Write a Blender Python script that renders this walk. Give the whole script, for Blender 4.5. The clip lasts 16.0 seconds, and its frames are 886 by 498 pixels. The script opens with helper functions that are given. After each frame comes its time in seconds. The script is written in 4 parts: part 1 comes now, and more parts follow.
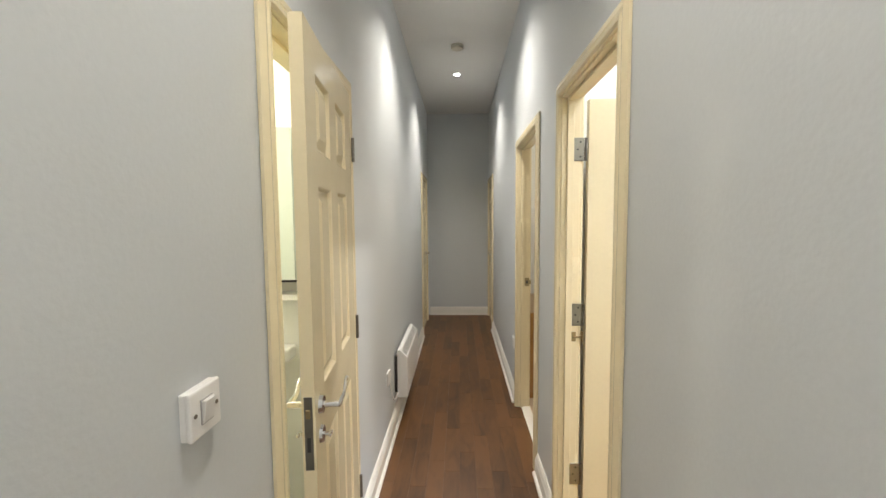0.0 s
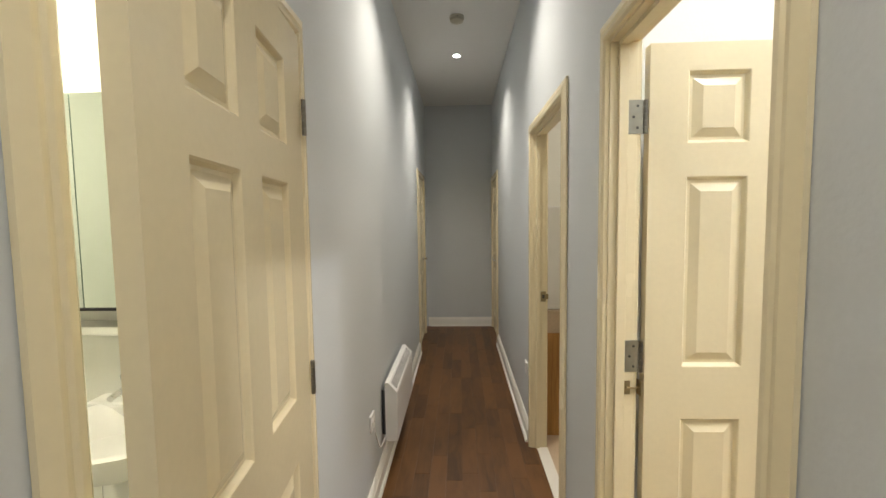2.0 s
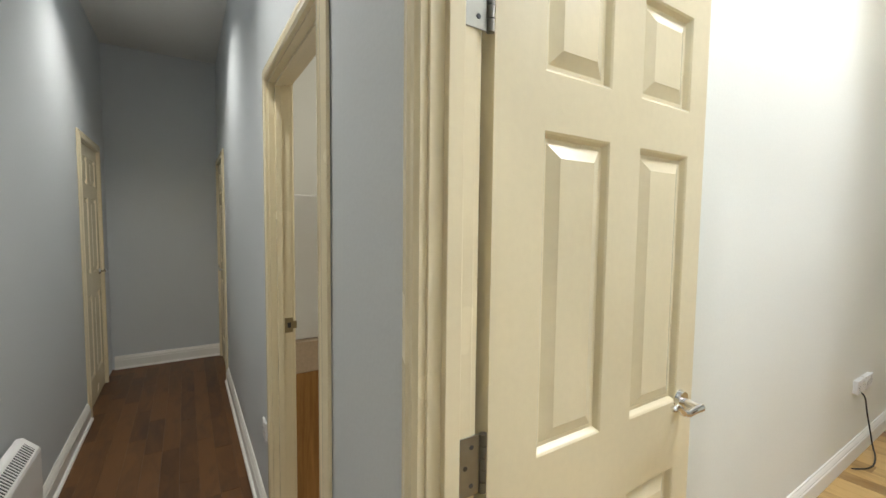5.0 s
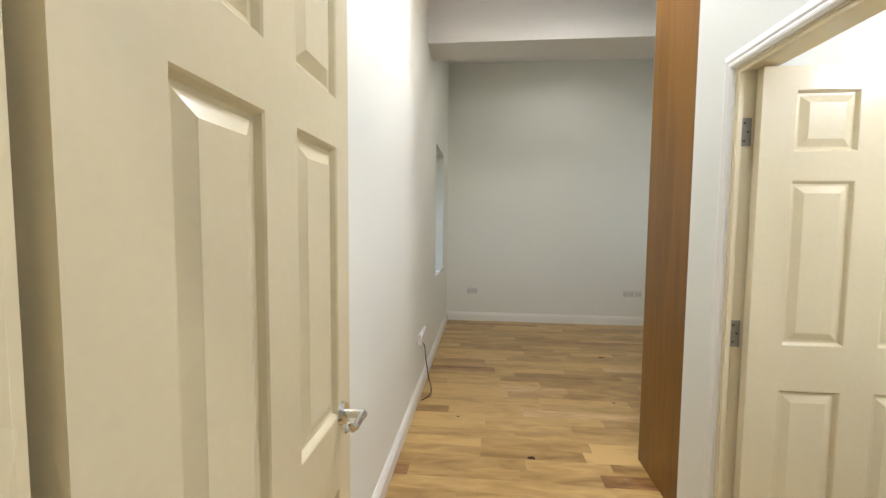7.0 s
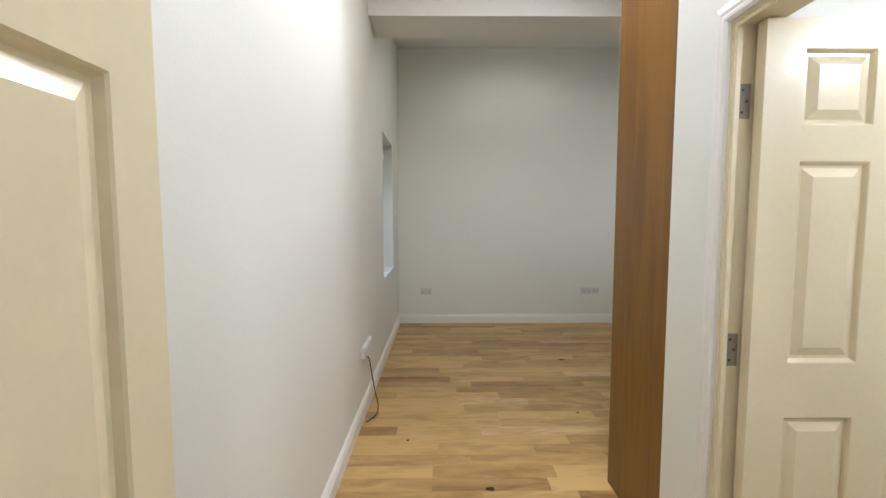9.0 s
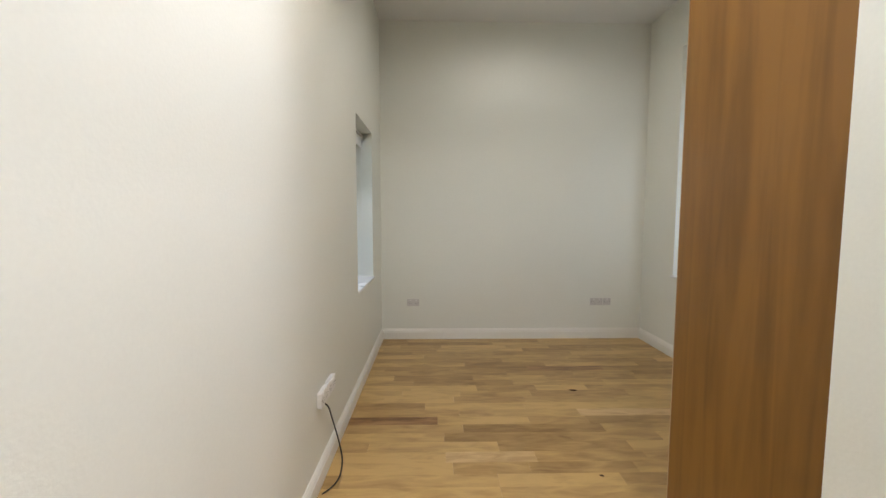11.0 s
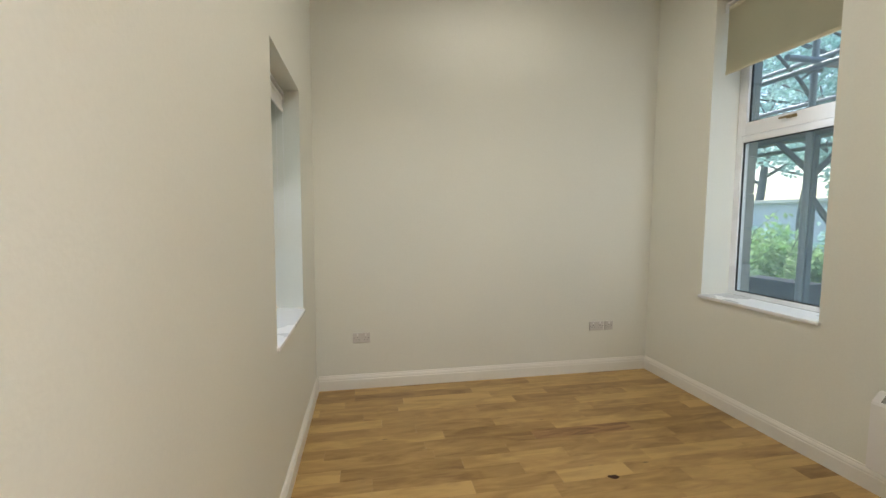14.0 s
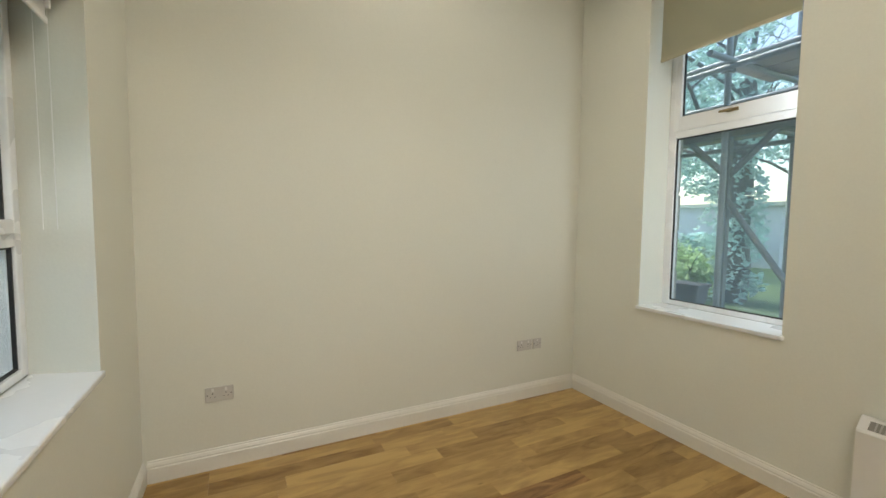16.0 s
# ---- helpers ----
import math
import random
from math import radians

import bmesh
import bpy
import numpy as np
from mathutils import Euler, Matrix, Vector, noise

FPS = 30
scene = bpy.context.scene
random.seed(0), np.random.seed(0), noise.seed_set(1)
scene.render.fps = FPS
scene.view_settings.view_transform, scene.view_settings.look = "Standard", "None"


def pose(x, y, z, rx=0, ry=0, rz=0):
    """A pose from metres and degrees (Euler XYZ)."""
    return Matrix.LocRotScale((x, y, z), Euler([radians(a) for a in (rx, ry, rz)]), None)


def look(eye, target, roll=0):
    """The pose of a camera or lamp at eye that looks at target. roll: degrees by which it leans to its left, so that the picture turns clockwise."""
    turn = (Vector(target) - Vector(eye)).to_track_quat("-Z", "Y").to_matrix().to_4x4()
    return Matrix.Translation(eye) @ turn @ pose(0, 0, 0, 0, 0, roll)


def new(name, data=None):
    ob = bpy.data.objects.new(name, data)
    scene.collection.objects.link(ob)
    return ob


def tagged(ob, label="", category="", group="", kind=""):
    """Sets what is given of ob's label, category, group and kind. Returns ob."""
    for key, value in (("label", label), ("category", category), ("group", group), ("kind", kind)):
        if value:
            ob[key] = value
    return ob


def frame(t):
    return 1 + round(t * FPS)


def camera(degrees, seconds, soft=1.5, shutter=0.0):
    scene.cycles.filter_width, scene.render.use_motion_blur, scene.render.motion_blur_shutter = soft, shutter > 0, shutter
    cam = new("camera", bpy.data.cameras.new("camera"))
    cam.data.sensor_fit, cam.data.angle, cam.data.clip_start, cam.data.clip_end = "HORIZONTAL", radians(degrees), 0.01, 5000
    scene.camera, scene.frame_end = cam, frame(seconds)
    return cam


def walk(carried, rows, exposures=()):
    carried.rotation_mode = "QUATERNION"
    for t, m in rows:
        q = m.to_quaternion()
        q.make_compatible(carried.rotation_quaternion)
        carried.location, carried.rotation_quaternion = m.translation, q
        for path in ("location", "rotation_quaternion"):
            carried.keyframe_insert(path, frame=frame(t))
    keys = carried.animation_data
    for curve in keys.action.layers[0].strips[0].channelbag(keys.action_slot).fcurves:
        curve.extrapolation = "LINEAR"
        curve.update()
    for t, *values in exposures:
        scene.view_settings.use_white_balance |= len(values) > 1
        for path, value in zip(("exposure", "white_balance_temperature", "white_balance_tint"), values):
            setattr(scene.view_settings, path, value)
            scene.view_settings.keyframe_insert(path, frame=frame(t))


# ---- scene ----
cam = camera(94.8, 16.0)
PATH = [
    (0, (0.115, 0.281, 1.479), (0.036, 2.274, 1.331), -0.5),
    (0.5, (0.108, 0.375, 1.471), (0.016, 2.367, 1.311), -0.7),
    (1, (0.061, 0.534, 1.479), (0.002, 2.528, 1.341), -1.1),
    (1.5, (0.059, 0.672, 1.472), (0.018, 2.667, 1.331), -1.3),
    (2, (0.109, 0.837, 1.472), (0.028, 2.831, 1.336), -0.8),
    (2.5, (0.132, 0.949, 1.467), (0.037, 2.942, 1.331), -0.6),
    (3, (0.117, 1.053, 1.461), (0.065, 3.048, 1.329), -0.7),
    (3.2, (0.106, 1.109, 1.465), (0.096, 3.104, 1.331), -0.8),
    (5.3, (0.302, 1.67, 1.432), (1.634, 3.157, 1.309), 0.7),
    (5.5, (0.323, 1.718, 1.433), (1.828, 3.03, 1.319), 0.5),
    (6, (0.37, 1.793, 1.442), (2.182, 2.631, 1.327), 0.1),
    (6.5, (0.394, 1.805, 1.44), (2.339, 2.255, 1.318), 0.3),
    (7, (0.412, 1.796, 1.44), (2.399, 1.985, 1.309), 0.5),
    (7.5, (0.429, 1.793, 1.436), (2.424, 1.848, 1.296), 0.4),
    (8, (0.492, 1.781, 1.426), (2.487, 1.792, 1.28), 0.2),
    (8.5, (0.633, 1.763, 1.428), (2.628, 1.756, 1.283), 0.0),
    (11, (1.531, 1.669, 1.461), (3.525, 1.628, 1.306), 0.1),
    (11.5, (1.734, 1.72, 1.469), (3.727, 1.667, 1.31), 0.1),
    (12, (1.941, 1.794, 1.477), (3.934, 1.722, 1.318), 0.1),
    (12.5, (2.166, 1.818, 1.451), (4.157, 1.708, 1.299), -0.0),
    (13, (2.376, 1.831, 1.472), (4.363, 1.657, 1.317), 0.1),
    (13.5, (2.591, 1.85, 1.458), (4.568, 1.586, 1.301), 0.3),
    (14, (2.854, 1.88, 1.48), (4.813, 1.509, 1.325), 0.3),
    (14.5, (3.107, 1.851, 1.465), (5.037, 1.35, 1.308), 0.4),
    (15, (3.306, 1.77, 1.462), (5.199, 1.14, 1.318), 0.4),
    (15.5, (3.458, 1.752, 1.443), (5.301, 0.988, 1.309), 0.5),
    (16, (3.704, 1.802, 1.457), (5.489, 0.909, 1.325), 0.6),
]
walk(cam, [(t, look(eye, target, roll)) for t, eye, target, roll in PATH], [(0, 1.65, 6400, 12), (0.6, 1.62, 6400, 12), (1.6, 1.35, 6650, 11), (3.0, 1.42, 6080, 12), (5.3, 1.18, 6000, 9), (6.2, 1.12, 6400, 11), (7.5, 0.98, 6000, 13), (8.7, 0.95, 5950, 14), (11.3, 1.08, 6250, 14), (13, 0.98, 6350, 13), (14.5, 1.22, 6750, 11), (16, 1.2, 6850, 9)])

# exposure follows from here on; world and lamps
world = bpy.data.worlds.new("sky_world")
scene.world = world
world.use_nodes = True
_wn = world.node_tree.nodes
_sky = _wn.new("ShaderNodeTexSky")
_sky.sky_type, _sky.sun_disc = "NISHITA", False
_sky.air_density, _sky.dust_density = 1.3, 0.9
_sky.sun_elevation, _sky.sun_rotation = radians(55), radians(90)
world.node_tree.links.new(_sky.outputs[0], _wn["Background"].inputs[0])
_wn["Background"].inputs[1].default_value = 0.15
sun = new("sun", bpy.data.lights.new("sun", "SUN"))
sun.data.energy, sun.data.angle, sun.data.color = 2.3, radians(20), (1.0, 0.96, 0.9)
sun.rotation_euler = (radians(35), 0, radians(90))


def lamp(name, x, y, z, watts, colour, cone=100, radius=0.03, blend=0.6):
    d = bpy.data.lights.new(name, "SPOT")
    d.energy, d.color, d.spot_size, d.spot_blend, d.shadow_soft_size = watts, colour, radians(cone), blend, radius
    ob = new(name, d)
    ob.location = (x, y, z)
    return ob


def point_lamp(name, x, y, z, watts, colour, radius=0.06):
    d = bpy.data.lights.new(name, "POINT")
    d.energy, d.color, d.shadow_soft_size = watts, colour, radius
    ob = new(name, d)
    ob.location = (x, y, z)
    return ob


WARM = (1.0, 0.84, 0.62)
COOL = (0.92, 0.96, 1.0)
SPOTS_HALL = [(0.10, -0.75, 42), (0.10, 0.85, 25), (0.10, 3.05, 35), (0.10, 4.82, 33)]
# the last two entries are unseen fill lamps, added to even out the room
SPOTS_FILLS_ROOM = [(1.65, 1.25, 44), (3.12, 1.35, 42), (2.75, 0.95, 128), (5.0, 0.75, 17)]
CEIL_HALL, CEIL_ROOM, CEIL_FAR = 3.04, 3.60, 3.69
for _x, _y, _w in SPOTS_HALL:
    lamp("hall_spot_lamp", _x, _y, CEIL_HALL - 0.02, _w, (1.0, 0.93, 0.815), 122, 0.03, 1.0)
for _x, _y, _w in SPOTS_FILLS_ROOM:
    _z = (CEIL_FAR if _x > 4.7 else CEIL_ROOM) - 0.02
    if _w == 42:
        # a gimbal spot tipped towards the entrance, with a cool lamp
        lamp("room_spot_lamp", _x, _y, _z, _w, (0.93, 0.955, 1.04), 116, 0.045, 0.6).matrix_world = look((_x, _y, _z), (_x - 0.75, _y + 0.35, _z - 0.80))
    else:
        # beyond x = 2 these are added wide fills without a known fitting
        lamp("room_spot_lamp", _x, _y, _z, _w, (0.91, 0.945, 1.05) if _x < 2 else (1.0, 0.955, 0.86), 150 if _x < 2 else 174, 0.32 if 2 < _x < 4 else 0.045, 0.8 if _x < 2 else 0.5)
point_lamp("bathroom_lamp", -1.3, 1.6, 2.25, 11, (1.0, 0.94, 0.74))
point_lamp("side_room_lamp", 1.0, -0.3, 2.3, 18, (0.98, 0.97, 1.0))
point_lamp("kitchen_lamp", 1.9, 3.6, 2.4, 10, (1.0, 0.88, 0.74))

# added lamp in place of sky light, set where the recess hides it
_area = bpy.data.lights.new("window_daylight", "AREA")
_area.shape, _area.size, _area.size_y, _area.energy, _area.color = "RECTANGLE", 0.46, 1.3, 1.3, (0.82, 0.91, 1.0)
window_daylight = new("window_daylight", _area)
window_daylight.matrix_world = look((5.10, 2.50, 1.70), (5.16, 2.0, 0.8))
# added strip along the near jamb that brightens the far reveal
_area2 = bpy.data.lights.new("window_daylight", "AREA")
_area2.shape, _area2.size, _area2.size_y, _area2.energy, _area2.color = "RECTANGLE", 0.18, 1.6, 1.8, (0.80, 0.90, 1.0)
new("window_daylight", _area2).matrix_world = look((4.842, -0.965, 1.75), (6.0, -0.965, 1.75))



# ---- materials ----
def mat(name, colour, rough=0.5, metal=0.0, bump=0.0, scale=40.0, vary=0.05, spec=0.5, stretch=(1, 1, 1), coarse=3.0, rand=0.0):
    """Painted or plain surface: two scales of variation in colour, fine relief and uneven gloss."""
    m = bpy.data.materials.new(name)
    m.use_nodes = True
    nt = m.node_tree
    n, k = nt.nodes, nt.links
    b = n["Principled BSDF"]
    b.inputs["Metallic"].default_value = metal
    b.inputs["Specular IOR Level"].default_value = spec
    tc = n.new("ShaderNodeTexCoord")
    mp = n.new("ShaderNodeMapping")
    mp.inputs["Scale"].default_value = stretch
    k.new(tc.outputs["Object"], mp.inputs["Vector"])
    big = n.new("ShaderNodeTexNoise")
    big.inputs["Scale"].default_value, big.inputs["Detail"].default_value = coarse, 3
    fine = n.new("ShaderNodeTexNoise")
    fine.inputs["Scale"].default_value, fine.inputs["Detail"].default_value = scale, 5
    for t in (big, fine):
        k.new(mp.outputs[0], t.inputs["Vector"])
    mix = n.new("ShaderNodeMath")
    mix.operation = "ADD"
    k.new(big.outputs["Fac"], mix.inputs[0])
    k.new(fine.outputs["Fac"], mix.inputs[1])
    last = mix
    if rand:
        info = n.new("ShaderNodeObjectInfo")
        mul = n.new("ShaderNodeMath")
        mul.operation = "MULTIPLY_ADD"
        mul.inputs[1].default_value = rand
        k.new(info.outputs["Random"], mul.inputs[0])
        k.new(mix.outputs[0], mul.inputs[2])
        last = mul
    ramp = n.new("ShaderNodeMapRange")
    ramp.inputs["From Min"].default_value, ramp.inputs["From Max"].default_value = 0.6, 1.4 + rand
    ramp.inputs["To Min"].default_value, ramp.inputs["To Max"].default_value = 1 - vary, 1 + vary
    k.new(last.outputs[0], ramp.inputs["Value"])
    col = n.new("ShaderNodeVectorMath")
    col.operation = "SCALE"
    col.inputs[0].default_value = colour
    k.new(ramp.outputs[0], col.inputs["Scale"])
    k.new(col.outputs[0], b.inputs["Base Color"])
    rr = n.new("ShaderNodeMapRange")
    rr.inputs["To Min"].default_value, rr.inputs["To Max"].default_value = max(0.02, rough - 0.08), min(1, rough + 0.08)
    k.new(big.outputs["Fac"], rr.inputs["Value"])
    k.new(rr.outputs[0], b.inputs["Roughness"])
    if bump:
        bp = n.new("ShaderNodeBump")
        bp.inputs["Strength"].default_value, bp.inputs["Distance"].default_value = bump, 0.004
        k.new(fine.outputs["Fac"], bp.inputs["Height"])
        k.new(bp.outputs[0], b.inputs["Normal"])
    return m


def wood(name, dark, light, grain=(1, 14, 14), rough=0.35, rand=0.9, knots=0.0, bump=0.15, tone=0.55):
    """Wood with grain along x of the object, tone by piece, pores and a few knots."""
    m = bpy.data.materials.new(name)
    m.use_nodes = True
    nt = m.node_tree
    n, k = nt.nodes, nt.links
    b = n["Principled BSDF"]
    tc = n.new("ShaderNodeTexCoord")
    pick = n.new("ShaderNodeObjectInfo").outputs["Random"]
    off = n.new("ShaderNodeVectorMath")
    off.operation = "MULTIPLY_ADD"
    off.inputs[1].default_value = (37.0, 91.0, 53.0)
    k.new(pick, off.inputs[0])
    k.new(tc.outputs["Object"], off.inputs[2])
    mp = n.new("ShaderNodeMapping")
    mp.inputs["Scale"].default_value = grain
    k.new(off.outputs[0], mp.inputs["Vector"])
    g = n.new("ShaderNodeTexNoise")
    g.inputs["Scale"].default_value, g.inputs["Detail"].default_value, g.inputs["Distortion"].default_value = 2.2, 6, 0.9
    k.new(mp.outputs[0], g.inputs["Vector"])
    mp2 = n.new("ShaderNodeMapping")
    mp2.inputs["Scale"].default_value = (grain[0] * 3, grain[1] * 7, grain[2] * 7)
    k.new(off.outputs[0], mp2.inputs["Vector"])
    pores = n.new("ShaderNodeTexNoise")
    pores.inputs["Scale"].default_value, pores.inputs["Detail"].default_value = 3.0, 4
    k.new(mp2.outputs[0], pores.inputs["Vector"])
    tone_n = n.new("ShaderNodeMath")
    tone_n.operation = "MULTIPLY_ADD"
    tone_n.inputs[1].default_value = rand
    k.new(pick, tone_n.inputs[0])
    k.new(g.outputs["Fac"], tone_n.inputs[2])
    add = n.new("ShaderNodeMath")
    add.operation = "MULTIPLY_ADD"
    add.inputs[1].default_value = 0.22
    k.new(pores.outputs["Fac"], add.inputs[0])
    k.new(tone_n.outputs[0], add.inputs[2])
    ramp = n.new("ShaderNodeValToRGB")
    ramp.color_ramp.elements[0].position, ramp.color_ramp.elements[0].color = 0.0, (*dark, 1)
    ramp.color_ramp.elements[1].position, ramp.color_ramp.elements[1].color = 1.0, (*light, 1)
    rng = n.new("ShaderNodeMapRange")
    rng.inputs["From Min"].default_value, rng.inputs["From Max"].default_value = tone - 0.02, tone + 0.22 + rand * 0.8
    k.new(add.outputs[0], rng.inputs["Value"])
    k.new(rng.outputs[0], ramp.inputs[0])
    last = ramp.outputs[0]
    if knots:
        mp3 = n.new("ShaderNodeMapping")
        mp3.inputs["Scale"].default_value = (2.6, 7.0, 7.0)
        k.new(off.outputs[0], mp3.inputs["Vector"])
        v = n.new("ShaderNodeTexVoronoi")
        v.inputs["Scale"].default_value = 1.0
        k.new(mp3.outputs[0], v.inputs["Vector"])
        kr = n.new("ShaderNodeMapRange")
        kr.inputs["From Min"].default_value, kr.inputs["From Max"].default_value = 0.05 + knots * 0.4, 0.05 + knots * 1.3
        kr.inputs["To Min"].default_value, kr.inputs["To Max"].default_value = 0.25, 1.0
        sep = n.new("ShaderNodeSeparateColor")
        k.new(v.outputs["Color"], sep.inputs[0])
        far = n.new("ShaderNodeMath")
        far.operation = "ADD"
        gate = n.new("ShaderNodeMath")
        gate.operation, gate.inputs[1].default_value = "GREATER_THAN", 0.2
        k.new(sep.outputs[0], gate.inputs[0])
        k.new(gate.outputs[0], far.inputs[0])
        warp = n.new("ShaderNodeMath")
        warp.operation, warp.inputs[1].default_value = "MULTIPLY_ADD", 0.10
        k.new(g.outputs["Fac"], warp.inputs[0])
        k.new(v.outputs["Distance"], warp.inputs[2])
        k.new(warp.outputs[0], far.inputs[1])
        k.new(far.outputs[0], kr.inputs["Value"])
        dk = n.new("ShaderNodeVectorMath")
        dk.operation = "SCALE"
        k.new(last, dk.inputs[0])
        k.new(kr.outputs[0], dk.inputs["Scale"])
        last = dk.outputs[0]
    k.new(last, b.inputs["Base Color"])
    rr = n.new("ShaderNodeMapRange")
    rr.inputs["To Min"].default_value, rr.inputs["To Max"].default_value = rough - 0.03, rough + 0.05
    k.new(g.outputs["Fac"], rr.inputs["Value"])
    k.new(rr.outputs[0], b.inputs["Roughness"])
    bp = n.new("ShaderNodeBump")
    bp.inputs["Strength"].default_value, bp.inputs["Distance"].default_value = bump, 0.002
    k.new(pores.outputs["Fac"], bp.inputs["Height"])
    k.new(bp.outputs[0], b.inputs["Normal"])
    return m


def glass_mat(name, tint=(0.95, 0.98, 0.98), veil=0.0):
    """Clear glass; last argument: share of bluish translucence that imitates glare and haze on the pane."""
    m = bpy.data.materials.new(name)
    m.use_nodes = True
    b = m.node_tree.nodes["Principled BSDF"]
    b.inputs["Base Color"].default_value = (*tint, 1)
    b.inputs["Roughness"].default_value = 0.02
    b.inputs["IOR"].default_value = 1.1
    b.inputs["Transmission Weight"].default_value = 1.0
    if veil:
        tr = m.node_tree.nodes.new("ShaderNodeBsdfTranslucent")
        tr.inputs["Color"].default_value = (0.80, 0.90, 1.0, 1)
        veil_noise = m.node_tree.nodes.new("ShaderNodeTexNoise")
        veil_noise.inputs["Scale"].default_value, veil_noise.inputs["Detail"].default_value = 5.0, 4
        amount = m.node_tree.nodes.new("ShaderNodeMapRange")
        amount.inputs["To Min"].default_value, amount.inputs["To Max"].default_value = veil * 0.6, veil * 1.4
        mix = m.node_tree.nodes.new("ShaderNodeMixShader")
        k = m.node_tree.links
        k.new(veil_noise.outputs["Fac"], amount.inputs["Value"])
        k.new(amount.outputs[0], mix.inputs[0])
        k.new(b.outputs[0], mix.inputs[1])
        k.new(tr.outputs[0], mix.inputs[2])
        k.new(mix.outputs[0], m.node_tree.nodes["Material Output"].inputs["Surface"])
    return m


def glow(name, colour, strength):
    m = bpy.data.materials.new(name)
    m.use_nodes = True
    b = m.node_tree.nodes["Principled BSDF"]
    b.inputs["Base Color"].default_value = (0.9, 0.9, 0.9, 1)
    b.inputs["Emission Color"].default_value = (*colour, 1)
    b.inputs["Emission Strength"].default_value = strength
    return m


M_HALL = mat("hall_wall_paint", (0.60, 0.625, 0.635), 0.55, bump=0.12, scale=90, vary=0.03, coarse=1.2)
M_ROOM = mat("room_wall_paint", (0.76, 0.762, 0.69), 0.55, bump=0.12, scale=90, vary=0.025, coarse=1.2)
M_CEIL = mat("ceiling_paint", (0.76, 0.75, 0.72), 0.75, bump=0.1, scale=70, vary=0.02, coarse=1.0)
M_CREAM = mat("cream_gloss_paint", (0.80, 0.705, 0.48), 0.24, bump=0.05, scale=60, vary=0.03, coarse=4)
M_SKIRT = mat("skirting_paint", (0.80, 0.78, 0.72), 0.32, bump=0.05, scale=60, vary=0.03, coarse=5)
M_UPVC = mat("white_upvc", (0.83, 0.84, 0.85), 0.28, vary=0.015, scale=30)
M_PLASTIC = mat("white_plastic", (0.80, 0.79, 0.77), 0.35, vary=0.015, scale=30)
M_PLASTIC_OLD = mat("off_white_plastic", (0.56, 0.52, 0.42), 0.4, vary=0.02, scale=30)
M_DARK = mat("dark_rubber", (0.02, 0.02, 0.022), 0.6, vary=0.1)
M_SLOT = mat("dark_slot", (0.05, 0.05, 0.05), 0.7, vary=0.1)
M_CHROME = mat("polished_chrome", (0.78, 0.78, 0.77), 0.14, metal=1.0, vary=0.02)
M_STEEL = mat("dull_steel", (0.23, 0.22, 0.195), 0.38, metal=1.0, bump=0.05, vary=0.1)
M_PLATE = mat("worn_hinge_plate", (0.33, 0.32, 0.285), 0.36, metal=1.0, bump=0.05, vary=0.15)
M_BRASS = mat("dull_brass", (0.35, 0.28, 0.16), 0.4, metal=1.0, vary=0.1)
M_TILE = mat("bathroom_tile", (0.82, 0.82, 0.76), 0.12, vary=0.02, scale=8)
M_ENAMEL = mat("white_enamel", (0.86, 0.86, 0.84), 0.08, vary=0.01)
M_BLIND = mat("blind_fabric", (0.58, 0.54, 0.40), 0.85, bump=0.25, scale=260, vary=0.04)
# bluish glare over the outdoor view is mixed into the pane itself
M_GLASS = glass_mat("window_glass", (0.93, 0.98, 1.0), veil=0.13)
M_OAK = wood("oak_floor", (0.225, 0.118, 0.028), (0.57, 0.372, 0.138), grain=(1.5, 6, 6), rough=0.30, rand=0.50, knots=0.06, tone=0.50)
M_WALNUT = wood("hall_laminate", (0.038, 0.016, 0.0055), (0.140, 0.062, 0.0195), grain=(1.6, 6, 6), rough=0.40, rand=0.42, tone=0.42)
M_VENEER = wood("wardrobe_veneer", (0.155, 0.070, 0.012), (0.225, 0.106, 0.020), grain=(5, 5, 0.3), rough=0.38, rand=0.0, bump=0.08, tone=0.45)
M_KITCHEN = wood("kitchen_oak", (0.30, 0.14, 0.035), (0.48, 0.25, 0.07), grain=(12, 12, 0.8), rough=0.4, rand=0.1, bump=0.08)
M_TOP = mat("laminate_worktop", (0.55, 0.43, 0.30), 0.35, vary=0.12, scale=80)
M_STONE = mat("exterior_stone", (0.30, 0.29, 0.26), 0.9, bump=0.6, scale=25, vary=0.25)
M_GALV = mat("galvanised_tube", (0.30, 0.32, 0.33), 0.45, metal=0.7, vary=0.15, scale=20)
M_BOARD = mat("scaffold_board", (0.33, 0.30, 0.26), 0.8, vary=0.2, scale=15, bump=0.3)
M_BARK = mat("bark", (0.17, 0.17, 0.16), 0.9, vary=0.3, scale=20, bump=0.8)


def leaf_mat(name, colour):
    """Thin leaf: diffuse with light passing through."""
    m = mat(name, colour, 0.6, vary=0.45, scale=6)
    nt = m.node_tree
    b = nt.nodes["Principled BSDF"]
    tr = nt.nodes.new("ShaderNodeBsdfTranslucent")
    nt.links.new(b.inputs["Base Color"].links[0].from_socket, tr.inputs["Color"])
    ad = nt.nodes.new("ShaderNodeAddShader")
    nt.links.new(b.outputs[0], ad.inputs[0])
    nt.links.new(tr.outputs[0], ad.inputs[1])
    nt.links.new(ad.outputs[0], nt.nodes["Material Output"].inputs["Surface"])
    return m


# leaf green paled and blued so that its colour includes the haze
M_LEAF = leaf_mat("leaf_hazed", (0.27, 0.37, 0.35))
